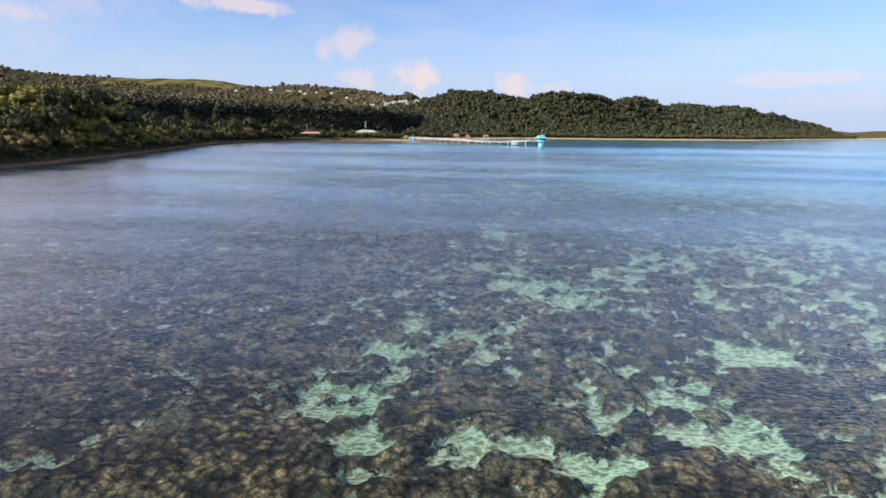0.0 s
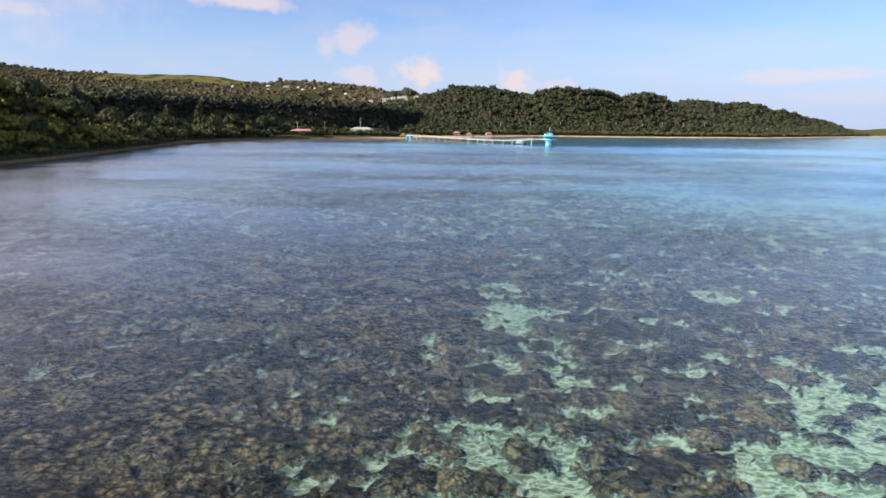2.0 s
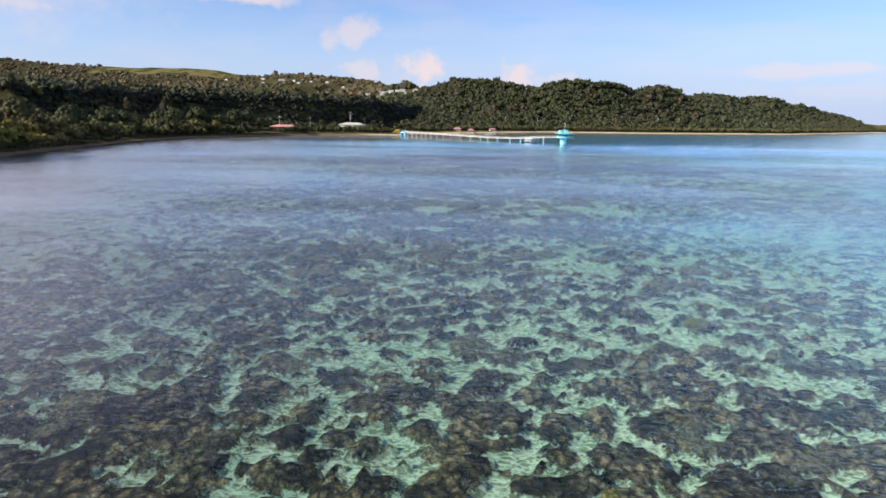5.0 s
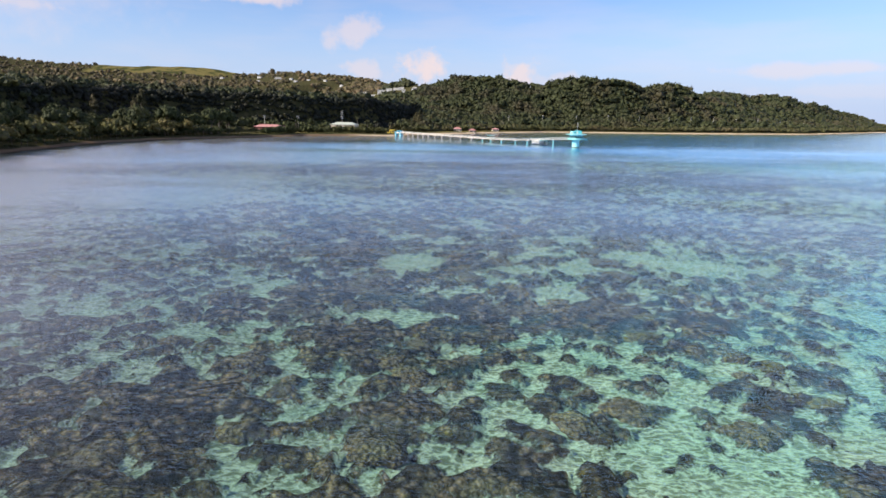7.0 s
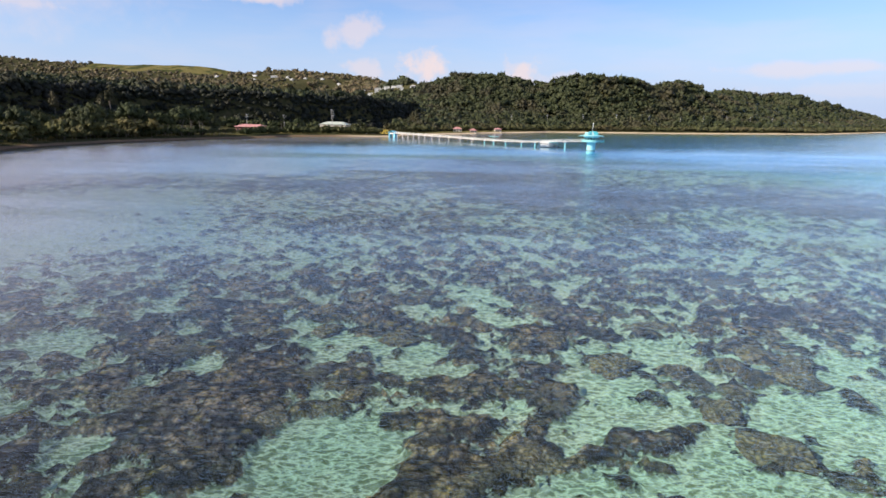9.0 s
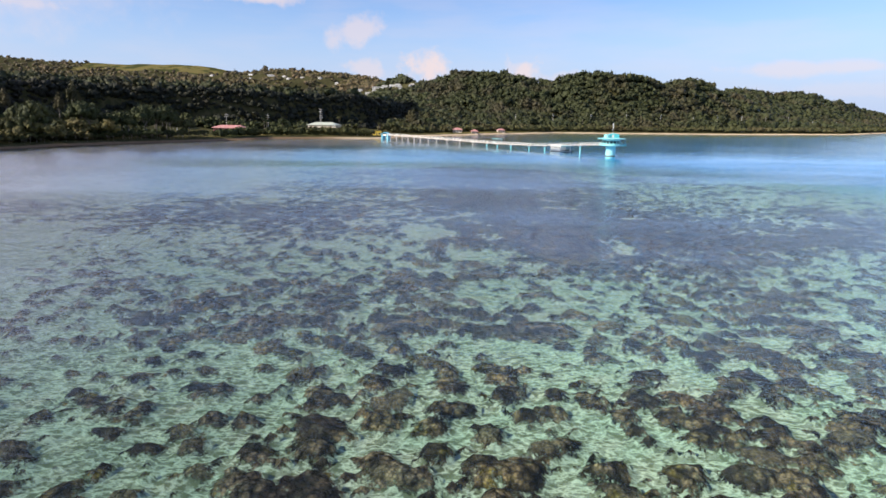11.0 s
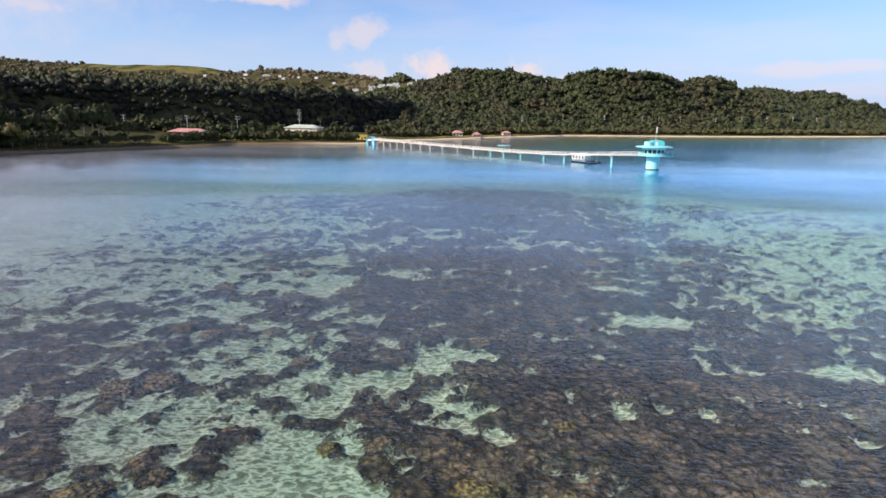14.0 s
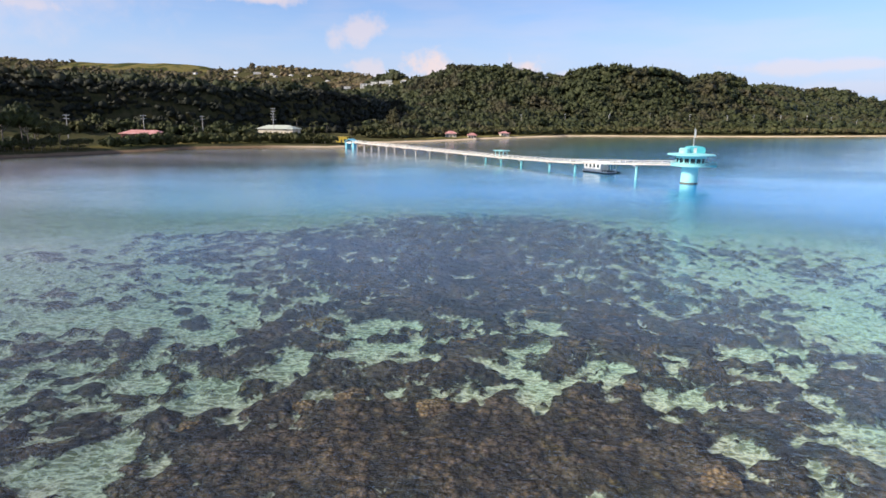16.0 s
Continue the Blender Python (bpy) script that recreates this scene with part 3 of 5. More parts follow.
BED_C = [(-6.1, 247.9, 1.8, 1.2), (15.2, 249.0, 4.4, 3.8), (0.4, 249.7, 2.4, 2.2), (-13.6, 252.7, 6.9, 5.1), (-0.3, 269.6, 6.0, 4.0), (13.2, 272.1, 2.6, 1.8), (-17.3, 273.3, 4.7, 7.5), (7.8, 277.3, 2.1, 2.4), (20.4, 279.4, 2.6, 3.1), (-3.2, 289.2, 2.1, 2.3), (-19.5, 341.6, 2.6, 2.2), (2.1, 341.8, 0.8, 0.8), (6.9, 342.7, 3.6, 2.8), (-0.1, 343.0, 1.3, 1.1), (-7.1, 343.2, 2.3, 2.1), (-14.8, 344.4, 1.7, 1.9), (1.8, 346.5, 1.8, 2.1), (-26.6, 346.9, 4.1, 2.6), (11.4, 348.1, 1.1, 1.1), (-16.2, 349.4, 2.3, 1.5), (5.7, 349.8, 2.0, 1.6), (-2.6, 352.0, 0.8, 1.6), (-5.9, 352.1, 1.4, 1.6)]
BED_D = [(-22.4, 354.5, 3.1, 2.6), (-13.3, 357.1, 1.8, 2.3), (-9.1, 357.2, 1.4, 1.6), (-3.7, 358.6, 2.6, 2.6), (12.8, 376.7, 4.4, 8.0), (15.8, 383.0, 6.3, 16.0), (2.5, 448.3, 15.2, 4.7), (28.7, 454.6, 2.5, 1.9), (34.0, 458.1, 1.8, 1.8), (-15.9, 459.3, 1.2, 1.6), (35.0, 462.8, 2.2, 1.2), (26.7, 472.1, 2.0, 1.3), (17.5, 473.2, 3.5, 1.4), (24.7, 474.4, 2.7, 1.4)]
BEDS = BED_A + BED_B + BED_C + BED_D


def coral_cover(x, y):
    """0 bare sand to 1 thick coral."""
    wide = vnoise(x, y, 1 / 26, 3, 2)
    mid = vnoise(x + 3 * vnoise(x, y, 0.4, 2, 8), y, 1 / 5.5, 3, 5)
    want = 0.50 + 0.0 * x
    for a, b, v in ((30, 62, 0.04), (62, 112, 0.02), (112, 160, 0.09), (160, 205, -0.06), (205, 252, -0.12), (252, 306, -0.01), (306, 340, -0.12), (340, 385, -0.11), (385, 450, 0.05), (450, 500, -0.01), (500, 545, 0.04)):
        want = want + v * sstep(a - 14, a + 14, y + 60 * (wide - 0.5)) * sstep(b + 14, b - 14, y + 60 * (wide - 0.5))
    want = want - 0.34 * sstep(545, 590, y + 0.7 * np.abs(x - 8)) - 0.19 * sstep(12, 45, np.abs(x - 4)) * sstep(385, 450, y)
    want = want - 0.03 * sstep(-2, -14, x) * sstep(385, 405, y) * sstep(440, 425, y) - 0.05 * sstep(-4, -20, x) * sstep(306, 330, y) * sstep(385, 370, y)
    want = want - 0.16 * sstep(-38, -80, x)
    want = want + 0.05 * sstep(8, 20, x) * sstep(62, 50, y)
    want = want + 0.10 * sstep(-8, -28, x) * sstep(200, 100, y) - 0.04 * sstep(30, 80, x)
    want = want - 0.08 * sstep(-6, 8, x) * sstep(62, 74, y) * sstep(165, 140, y) - 0.09 * sstep(-14, -6, x) * sstep(70, 62, y)
    want = want - 0.08 * sstep(-6, 4, x) * sstep(245, 255, y) * sstep(300, 285, y) - 0.06 * sstep(4, 16, x) * sstep(205, 215, y) * sstep(260, 248, y)
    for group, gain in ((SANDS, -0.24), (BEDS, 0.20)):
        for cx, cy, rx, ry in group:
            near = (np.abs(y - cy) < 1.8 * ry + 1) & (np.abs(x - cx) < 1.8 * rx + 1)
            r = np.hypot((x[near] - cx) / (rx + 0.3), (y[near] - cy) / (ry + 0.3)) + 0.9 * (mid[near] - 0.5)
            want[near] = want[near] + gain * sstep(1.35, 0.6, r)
    want = np.clip(want, 0.14, 0.86)
    warp = 1.6 * (vnoise(x, y, 0.35, 2, 12) - 0.5)
    colony = 0.46 - np.minimum(cells(x + warp, y - warp, 1 / 3.0, 3), 1.2 * cells(x - warp, y + warp, 1 / 1.5, 4) + 0.10)
    return np.clip(0.5 + (want - 0.5) * 1.7 + (wide - 0.5) * 0.4 + (mid - 0.5) * 0.55 + colony * 1.25, 0, 1)


# ---- mesh helpers ----
def mesh_from(name, verts, faces, material_=None, smooth=False):
    """A mesh from arrays of corners and of faces with the same number of corners."""
    verts, faces = np.asarray(verts, np.float32), np.asarray(faces, np.int32)
    me = bpy.data.meshes.new(name)
    n, k = faces.shape
    me.vertices.add(len(verts))
    me.vertices.foreach_set("co", verts.ravel())
    me.loops.add(n * k)
    me.loops.foreach_set("vertex_index", faces.ravel())
    me.polygons.add(n)
    me.polygons.foreach_set("loop_start", np.arange(0, n * k, k, dtype=np.int32))
    me.update(calc_edges=True)
    if smooth:
        me.polygons.foreach_set("use_smooth", np.ones(n, bool))
    if material_:
        me.materials.append(material_)
    return me


def grid_mesh(name, xs, ys, z_of, material_, fields=()):
    x, y = np.meshgrid(xs, ys)
    z = z_of(x, y)
    w = len(xs)
    i = (np.arange(len(ys) - 1)[:, None] * w + np.arange(w - 1)[None, :]).ravel()
    me = mesh_from(name, np.stack([x, y, z], -1).reshape(-1, 3), np.stack([i, i + 1, i + w + 1, i + w], 1), material_, True)
    for field, values in fields:
        layer = me.attributes.new(field, "FLOAT", "POINT")
        layer.data.foreach_set("value", np.asarray(values(x, y), np.float32).ravel())
    return new(name, me)


def spaced(*runs):
    """Grid lines: (from, to, step) after one another."""
    return np.concatenate([np.arange(a, b, s) for a, b, s in runs] + [[runs[-1][1]]])


def part(name, bm, mat, parent=None, label="", smooth=False):
    me = bpy.data.meshes.new(name)
    bm.to_mesh(me)
    bm.free()
    me.materials.append(mat)
    if smooth:
        for f in me.polygons:
            f.use_smooth = True
    ob = new(name, me)
    if parent is not None:
        ob.parent = parent
    if label:
        tagged(ob, label)
    return ob


def shared(name, like, parent, m):
    """Another piece on the same mesh."""
    ob = new(name, like.data)
    ob.parent, ob.matrix_basis = parent, m
    return ob


def thing(name, m, label, category, group="", kind=""):
    ob = new(name)
    ob.matrix_basis = m
    return tagged(ob, label, category, group, kind)


def box(bm, x0, y0, z0, x1, y1, z1, bevel=0.0):
    made = bmesh.ops.create_cube(bm, size=1.0, matrix=Matrix.LocRotScale(((x0 + x1) / 2, (y0 + y1) / 2, (z0 + z1) / 2), None, (abs(x1 - x0), abs(y1 - y0), abs(z1 - z0))))
    if bevel:
        edges = {e for v in made["verts"] for e in v.link_edges}
        bmesh.ops.bevel(bm, geom=list(edges), offset=bevel, segments=1, affect="EDGES")
    return bm


def lathe(bm, profile, sides=32, at=(0, 0)):
    """A turned shape from (radius, height) pairs, closed at both ends."""
    rings = [[bm.verts.new((at[0] + r * math.cos(2 * math.pi * i / sides), at[1] + r * math.sin(2 * math.pi * i / sides), z)) for i in range(sides)] for r, z in profile]
    for a, b in zip(rings[:-1], rings[1:]):
        for i in range(sides):
            bm.faces.new((a[i], a[(i + 1) % sides], b[(i + 1) % sides], b[i]))
    bm.faces.new(rings[0][::-1])
    bm.faces.new(rings[-1])
    return bm


def tube(bm, points, radii, sides=7):
    """A tapering round limb through points."""
    rings = []
    for k, p in enumerate(points):
        p = Vector(p)
        ahead = Vector(points[min(k + 1, len(points) - 1)]) - Vector(points[max(k - 1, 0)])
        q = ahead.to_track_quat("Z", "Y")
        rings.append([bm.verts.new(p + q @ Vector((radii[k] * math.cos(2 * math.pi * i / sides), radii[k] * math.sin(2 * math.pi * i / sides), 0))) for i in range(sides)])
    for a, b in zip(rings[:-1], rings[1:]):
        for i in range(sides):
            bm.faces.new((a[i], a[(i + 1) % sides], b[(i + 1) % sides], b[i]))
    bm.faces.new(rings[0][::-1])
    bm.faces.new(rings[-1])
    return bm


# ---- ground, reef bed, water ----
def grass_cover(x, y):
    top, _ = to_line(x, y, FAR)
    g = sstep(420, 120, top) * (0.25 + 0.75 * sstep(-2100, -1850, x)) * sstep(-1150, -1300, x)
    lawn = sstep(3, 10, inland(x, y)) * sstep(42, 26, inland(x, y)) * sstep(-70, -40, x) * sstep(80, 50, x) * (y > 850)
    yard = sstep(2, 6, inland(x, y)) * sstep(45, 30, inland(x, y)) * sstep(-215, -190, x) * sstep(-95, -120, x) * (y > 700)
    return np.maximum(g, np.maximum(lawn, yard * 0.6))


ground = grid_mesh("ground", spaced((-4800, -1000, 60), (-1000, -420, 20), (-420, 500, 6), (500, 1100, 16), (1100, 4600, 70)),
                   spaced((-700, 150, 25), (150, 1250, 6), (1250, 1700, 12), (1700, 2500, 24), (2500, 4800, 50)),
                   height, GROUND, (("grass", grass_cover),))
tagged(ground, "hilly tropical island ground with grass tops and beaches", "ground", kind="structure")


def reef_height(x, y):
    c = coral_cover(x, y)
    lump = 1 - np.clip(cells(x, y, 0.36, 1), 0, 1)
    knob = 1 - np.clip(cells(x, y, 1.05, 2), 0, 1)
    return -water_depth(x, y) - 0.1 + sstep(0.38, 0.62, c) * (0.10 + 0.50 * lump + 0.30 * knob) * np.clip(water_depth(x, y) / 1.4, 0, 1) + 0.07 * (vnoise(x, y, 0.7, 2, 11) - 0.5)


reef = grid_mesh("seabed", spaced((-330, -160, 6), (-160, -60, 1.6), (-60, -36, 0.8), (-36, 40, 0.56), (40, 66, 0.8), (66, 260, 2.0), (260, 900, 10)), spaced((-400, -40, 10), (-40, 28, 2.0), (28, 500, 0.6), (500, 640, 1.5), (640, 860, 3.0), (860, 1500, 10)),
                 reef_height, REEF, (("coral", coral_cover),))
tagged(reef, "shallow reef bed of brown coral and pale sand under clear water", "seabed", kind="structure")

def sky_sheen(x, y):
    """Share of pale colour along the western shore that stands in for reflected sky."""
    off = -inland(x, y)
    west = sstep(60, -60, x - 0.05 * y)
    return np.clip(west * (0.75 * sstep(165, 40, off) * sstep(4, 26, off)), 0, 1)


sea = grid_mesh("water", spaced((-4500, -300, 300), (-300, -60, 6), (-60, 64, 1.4), (64, 304, 6), (304, 700, 25), (700, 4700, 250)),
                spaced((-1500, -100, 100), (-100, 26, 6), (26, 560, 1.4), (560, 1250, 6), (1250, 4600, 150)),
                lambda x, y: 0 * x, WATER, (("depth", lambda x, y: 0.2 * np.minimum(-reef_height(x, y), water_depth(x, y) + 0.2) + 0.8 * (water_depth(x, y) - 0.7 * sstep(0.3, 0.7, coral_cover(x, y)))), ("sky_sheen", sky_sheen)))
tagged(sea, "clear turquoise lagoon water with small ripples", "water", kind="structure")


def rest(x, y):
    """The ground's height at one place."""
    return float(height(np.array([x]), np.array([y]))[0])


# ---- observatory tower ----
TX, TY = 69.4, 607.5


def observatory():
    ob = thing("observatory_tower", pose(TX, TY, 0), "round aqua concrete underwater observatory tower with wide brim roof", "tower")
    part("column", lathe(bmesh.new(), [(2.85, -6.5), (2.85, 0.15), (2.80, 0.2), (2.80, 5.4), (3.3, 6.0)], 40), AQUA, ob, smooth=False)
    part("tide_band", lathe(bmesh.new(), [(2.87, -0.3), (2.93, -0.1), (2.93, 0.42), (2.86, 0.5)], 40), STAIN, ob, "dark tide stain round the column")
    part("deck", lathe(bmesh.new(), [(3.2, 5.75), (5.6, 6.05), (6.6, 6.15), (6.6, 6.5), (6.5, 6.56)], 40), AQUA, ob)
    part("gallery_wall", lathe(bmesh.new(), [(5.0, 6.5), (5.0, 7.2), (4.93, 7.25), (4.93, 8.95), (5.0, 9.0), (5.0, 9.95)], 40), AQUA, ob)
    pane = None
    for i in range(16):
        a = 2 * math.pi * (i + 0.5) / 16
        bm = bmesh.new()
        box(bm, -0.72, -0.05, 7.3, 0.72, 0.05, 8.9, 0.03)
        m = pose(5.0 * math.cos(a), 5.0 * math.sin(a), 0, 0, 0, math.degrees(a) - 90)
        if pane is None:
            pane = part("window", bm, GLASS, ob)
            pane.matrix_basis = m
        else:
            bm.free()
            shared("window", pane, ob, m)
    mull = None
    for i in range(16):
        a = 2 * math.pi * i / 16
        m = pose(5.02 * math.cos(a), 5.02 * math.sin(a), 0, 0, 0, math.degrees(a) - 90)
        if mull is None:
            mull = part("mullion", box(bmesh.new(), -0.2, -0.09, 7.2, 0.2, 0.09, 9.0, 0.03), AQUA, ob)
            mull.matrix_basis = m
        else:
            shared("mullion", mull, ob, m)
    part("brim_roof", lathe(bmesh.new(), [(5.0, 9.8), (7.7, 9.85), (7.95, 9.95), (7.95, 10.2), (7.7, 10.3), (3.0, 10.75)], 48), AQUA, ob)
    part("roof_drum", lathe(bmesh.new(), [(1.75, 10.3), (1.75, 12.2), (1.65, 12.35), (0.3, 12.5)], 28, (-3.0, -1.6)), AQUA, ob)
    bm = bmesh.new()
    prof = [(-2.9, 10.3), (-2.9, 12.2), (-2.2, 12.85), (0.6, 13.15), (2.3, 12.8), (2.9, 12.1), (2.9, 10.3)]
    ends = [[bm.verts.new((x + 1.0, y, z)) for x, z in prof] for y in (-2.2, 2.4)]
    bm.faces.new(ends[0])
    bm.faces.new(ends[1][::-1])
    for i in range(len(prof)):
        j = (i + 1) % len(prof)
        bm.faces.new((ends[0][j], ends[0][i], ends[1][i], ends[1][j]))
    bmesh.ops.recalc_face_normals(bm, faces=bm.faces)
    part("stair_house", bm, AQUA_DEEP, ob, "blue-shaded stair house on the roof")
    part("stair_house_door", box(bmesh.new(), -0.1, -2.27, 10.6, 0.9, -2.18, 12.4, 0.02), WHITE, ob)
    part("flagpole", tube(bmesh.new(), [(0.4, 0, 10.6), (0.4, 0, 15), (0.4, 0, 19.2)], [0.11, 0.09, 0.06]), WHITE, ob)
    bm = bmesh.new()
    rows = []
    for i in range(7):
        u = i / 6
        rows.append([bm.verts.new((0.45 + u * 0.55, 0.25 * math.sin(u * 7), z - 1.1 * u * u)) for z in (16.3, 17.4, 18.9)])
    for a, b in zip(rows[:-1], rows[1:]):
        for k in (0, 1):
            bm.faces.new((a[k], b[k], b[k + 1], a[k + 1]))
    bmesh.ops.solidify(bm, geom=bm.faces[:], thickness=0.03)
    part("flag", bm, WHITE, ob, "limp pale flag")
    for i in range(28):
        a = 2 * math.pi * i / 28
        if i == 0:
            post = part("rail_post", tube(bmesh.new(), [(0, 0, 6.5), (0, 0, 7.6)], [0.045, 0.045], 6), AQUA, ob)
            post.matrix_basis = pose(6.5, 0, 0)
        else:
            shared("rail_post", post, ob, pose(6.5 * math.cos(a), 6.5 * math.sin(a), 0))
    for z in (6.85, 7.2, 7.6):
        ring = [(6.5 * math.cos(2 * math.pi * k / 40), 6.5 * math.sin(2 * math.pi * k / 40), z) for k in range(41)]
        part("handrail", tube(bmesh.new(), ring, [0.04] * 41, 5), AQUA, ob)
    # east balcony
    part("balcony", box(bmesh.new(), 4.8, -2.0, 5.9, 8.3, 2.4, 6.5, 0.08), AQUA_DEEP, ob)
    bm = bmesh.new()
    for y in (-2.0, -0.5, 1.0, 2.4):
        tube(bm, [(8.25, y, 6.4), (8.25, y, 7.6)], [0.045, 0.045], 6)
    for z in (7.0, 7.6):
        tube(bm, [(8.25, -2.0, z), (8.25, 2.4, z)], [0.04, 0.04], 6)
        tube(bm, [(6.2, -2.0, z), (8.25, -2.0, z)], [0.04, 0.04], 6)
    part("balcony_rail", bm, AQUA_DEEP, ob)
    return ob


tower = observatory()
tower.scale = (0.89, 0.89, 0.89)

# ---- footbridge ----
WAY = [Vector((-72, 775, 3.7)), Vector((13, 679, 2.5)), Vector((31, 653.5, 3.0)), Vector((39, 640.5, 3.6)), Vector((55.3, 615, 5.3)), Vector((64.6, 609.6, 5.75))]


def along(d):
    """Place and heading at a distance along the footbridge from the shore."""
    for a, b in zip(WAY[:-1], WAY[1:]):
        n = (b - a).length
        if d <= n or b is WAY[-1]:
            return a + (b - a) * min(d / n, 1.0), math.degrees(math.atan2(b.y - a.y, b.x - a.x))
        d -= n


TOTAL = sum((b - a).length for a, b in zip(WAY[:-1], WAY[1:]))


def footbridge():
    ob = thing("footbridge", pose(0, 0, 0), "long narrow sun-bleached concrete footbridge on piles over the lagoon", "footbridge")
    slab = None
    n = int(TOTAL // 7)
    for i in range(n):
        p, a = along((i + 0.02) * TOTAL / n)
        q, _ = along((i + 0.98) * TOTAL / n)
        mid, length = (p + q) / 2, (q - p).length
        bm = bmesh.new()
        box(bm, -length / 2 - 0.04, -1.25, -0.38, length / 2 + 0.04, 1.25, 0.0, 0.03)
        box(bm, -length / 2 - 0.04, -1.42, -0.30, length / 2 + 0.04, -1.25, 0.14, 0.02)
        box(bm, -length / 2 - 0.04, 1.25, -0.30, length / 2 + 0.04, 1.42, 0.14, 0.02)
        slab = part("deck_slab", bm, PALE_DECK, ob)
        slab.matrix_basis = Matrix.Translation(mid) @ (q - p).to_track_quat("X", "Z").to_matrix().to_4x4()
    first, step = None, 3.5
    count = int(TOTAL // step)
    for side in (-1.3, 1.3):
        for i in range(count + 1):
            p, a = along(i * TOTAL / count)
            m = pose(p.x, p.y, p.z, 0, 0, a) @ pose(0, side, 0)
            if first is None:
                first = part("rail_post", box(bmesh.new(), -0.05, -0.05, 0, 0.05, 0.05, 1.08, 0.01), WHITE, ob)
                first.matrix_basis = m
            else:
                shared("rail_post", first, ob, m)
        for z in (0.55, 1.08):
            pts = []
            for i in range(count + 1):
                p, a = along(i * TOTAL / count)
                pts.append(pose(p.x, p.y, p.z, 0, 0, a) @ Vector((0, side, z)))
            part("handrail", tube(bmesh.new(), pts, [0.055] * len(pts), 5), WHITE, ob)
    bents = [4, 12, 20, 28, 36, 44, 54, 64, 76, 90, 104, 118, 128, 142, 159.5, 174.7, 204.5]
    cap = None
    for d in bents:
        p, a = along(d)
        pile = part("pile", tube(bmesh.new(), [(0, 0, -7), (0, 0, 0.3), (0, 0, p.z - 0.55)], [0.44, 0.42, 0.40], 12), AQUA if d > 110 else CONCRETE, ob)
        pile.matrix_basis = pose(p.x, p.y, 0, 0, 0, a)
        cap = part("pile_cap", box(bmesh.new(), -0.4, -1.45, p.z - 0.85, 0.4, 1.45, p.z - 0.36, 0.04), CONCRETE, ob)
        cap.matrix_basis = pose(p.x, p.y, 0, 0, 0, a)
    return ob


footbridge()


def bridge_shelter():
    p, a = along(128)
    ob = thing("bridge_shelter", pose(p.x, p.y, p.z, 0, 0, a), "aqua flat-roofed shade shelter on the footbridge", "shelter")
    part("roof", box(bmesh.new(), -3.0, -2.3, 2.75, 3.0, 2.3, 3.0, 0.06), AQUA, ob)
    for x in (-2.4, 2.4):
        for y in (-1.15, 1.15):
            part("post", box(bmesh.new(), x - 0.1, y - 0.1, 0.0, x + 0.1, y + 0.1, 2.78, 0.02), AQUA, ob)
    part("bench", box(bmesh.new(), -1.6, 0.75, 0.4, 1.6, 1.1, 0.5, 0.02), TIMBER, ob)
    for x in (-1.4, 1.4):
        part("bench_leg", box(bmesh.new(), x - 0.05, 0.8, 0.0, x + 0.05, 1.05, 0.42), TIMBER, ob)
    return ob


bridge_shelter()


def pontoon():
    ob = thing("floating_pontoon", pose(47.9, 640.8, 0, 0, 0, -57), "white floating pontoon with a cream cabin moored beside the footbridge", "pontoon")
    part("float_hull", box(bmesh.new(), -6.2, -2.4, -0.35, 6.4, 2.4, 0.45, 0.12), DARK, ob, "dark waterline hull")
    part("platform", box(bmesh.new(), -6.4, -2.6, 0.45, 6.5, 2.6, 0.65, 0.04), WHITE, ob)
    part("cabin", box(bmesh.new(), -6.0, -2.1, 0.65, 2.6, 2.1, 3.7, 0.06), WHITE, ob)
    part("cabin_roof", box(bmesh.new(), -6.35, -2.45, 3.7, 2.9, 2.45, 3.95, 0.05), WHITE, ob)
    for x in (-4.6, -2.6, -0.6, 1.4):
        part("cabin_window", box(bmesh.new(), x - 0.45, -2.16, 1.9, x + 0.45, -2.06, 3.1, 0.02), GLASS, ob)
    for x in (3.1, 4.6, 6.0):
        for y in (-2.3, 2.3):
            part("canopy_post", tube(bmesh.new(), [(x, y, 0.6), (x, y, 3.5)], [0.09, 0.09], 6), WHITE, ob)
    part("canopy", box(bmesh.new(), 2.95, -2.5, 3.4, 6.3, 2.5, 3.6, 0.04), AQUA_DEEP, ob)
    for x in (3.2, 4.3, 5.4):
        part("bench", box(bmesh.new(), x, -1.9, 0.65, x + 0.6, 1.9, 1.1, 0.04), DARK, ob)
    return ob


pontoon()


def skiff(x, y, turn, mat, label):
    ob = thing("motor_boat", pose(x, y, 0, 0, 0, turn), label, "boat", "moored boats")
    bm = bmesh.new()
    rings = []
    for u, w, k in ((-2.6, 0.85, -0.1), (-1.0, 1.0, -0.18), (0.9, 0.9, -0.15), (2.2, 0.45, 0.0), (2.9, 0.06, 0.3)):
        rings.append([bm.verts.new(c) for c in ((u, -w, 0.6), (u, -w * 0.7, k), (u, w * 0.7, k), (u, w, 0.6))])
    for a, b in zip(rings[:-1], rings[1:]):
        for i in range(3):
            bm.faces.new((a[i], b[i], b[i + 1], a[i + 1]))
        bm.faces.new((a[3], b[3], b[0], a[0]))
    bm.faces.new(rings[0][::-1])
    bm.faces.new(rings[-1])
    bmesh.ops.recalc_face_normals(bm, faces=bm.faces)
    part("hull", bm, mat, ob)
    part("console", box(bmesh.new(), -0.6, -0.35, 0.6, 0.2, 0.35, 1.25, 0.05), WHITE, ob)
    part("outboard_motor", box(bmesh.new(), -3.0, -0.2, 0.0, -2.6, 0.2, 1.0, 0.06), DARK, ob)
    return ob


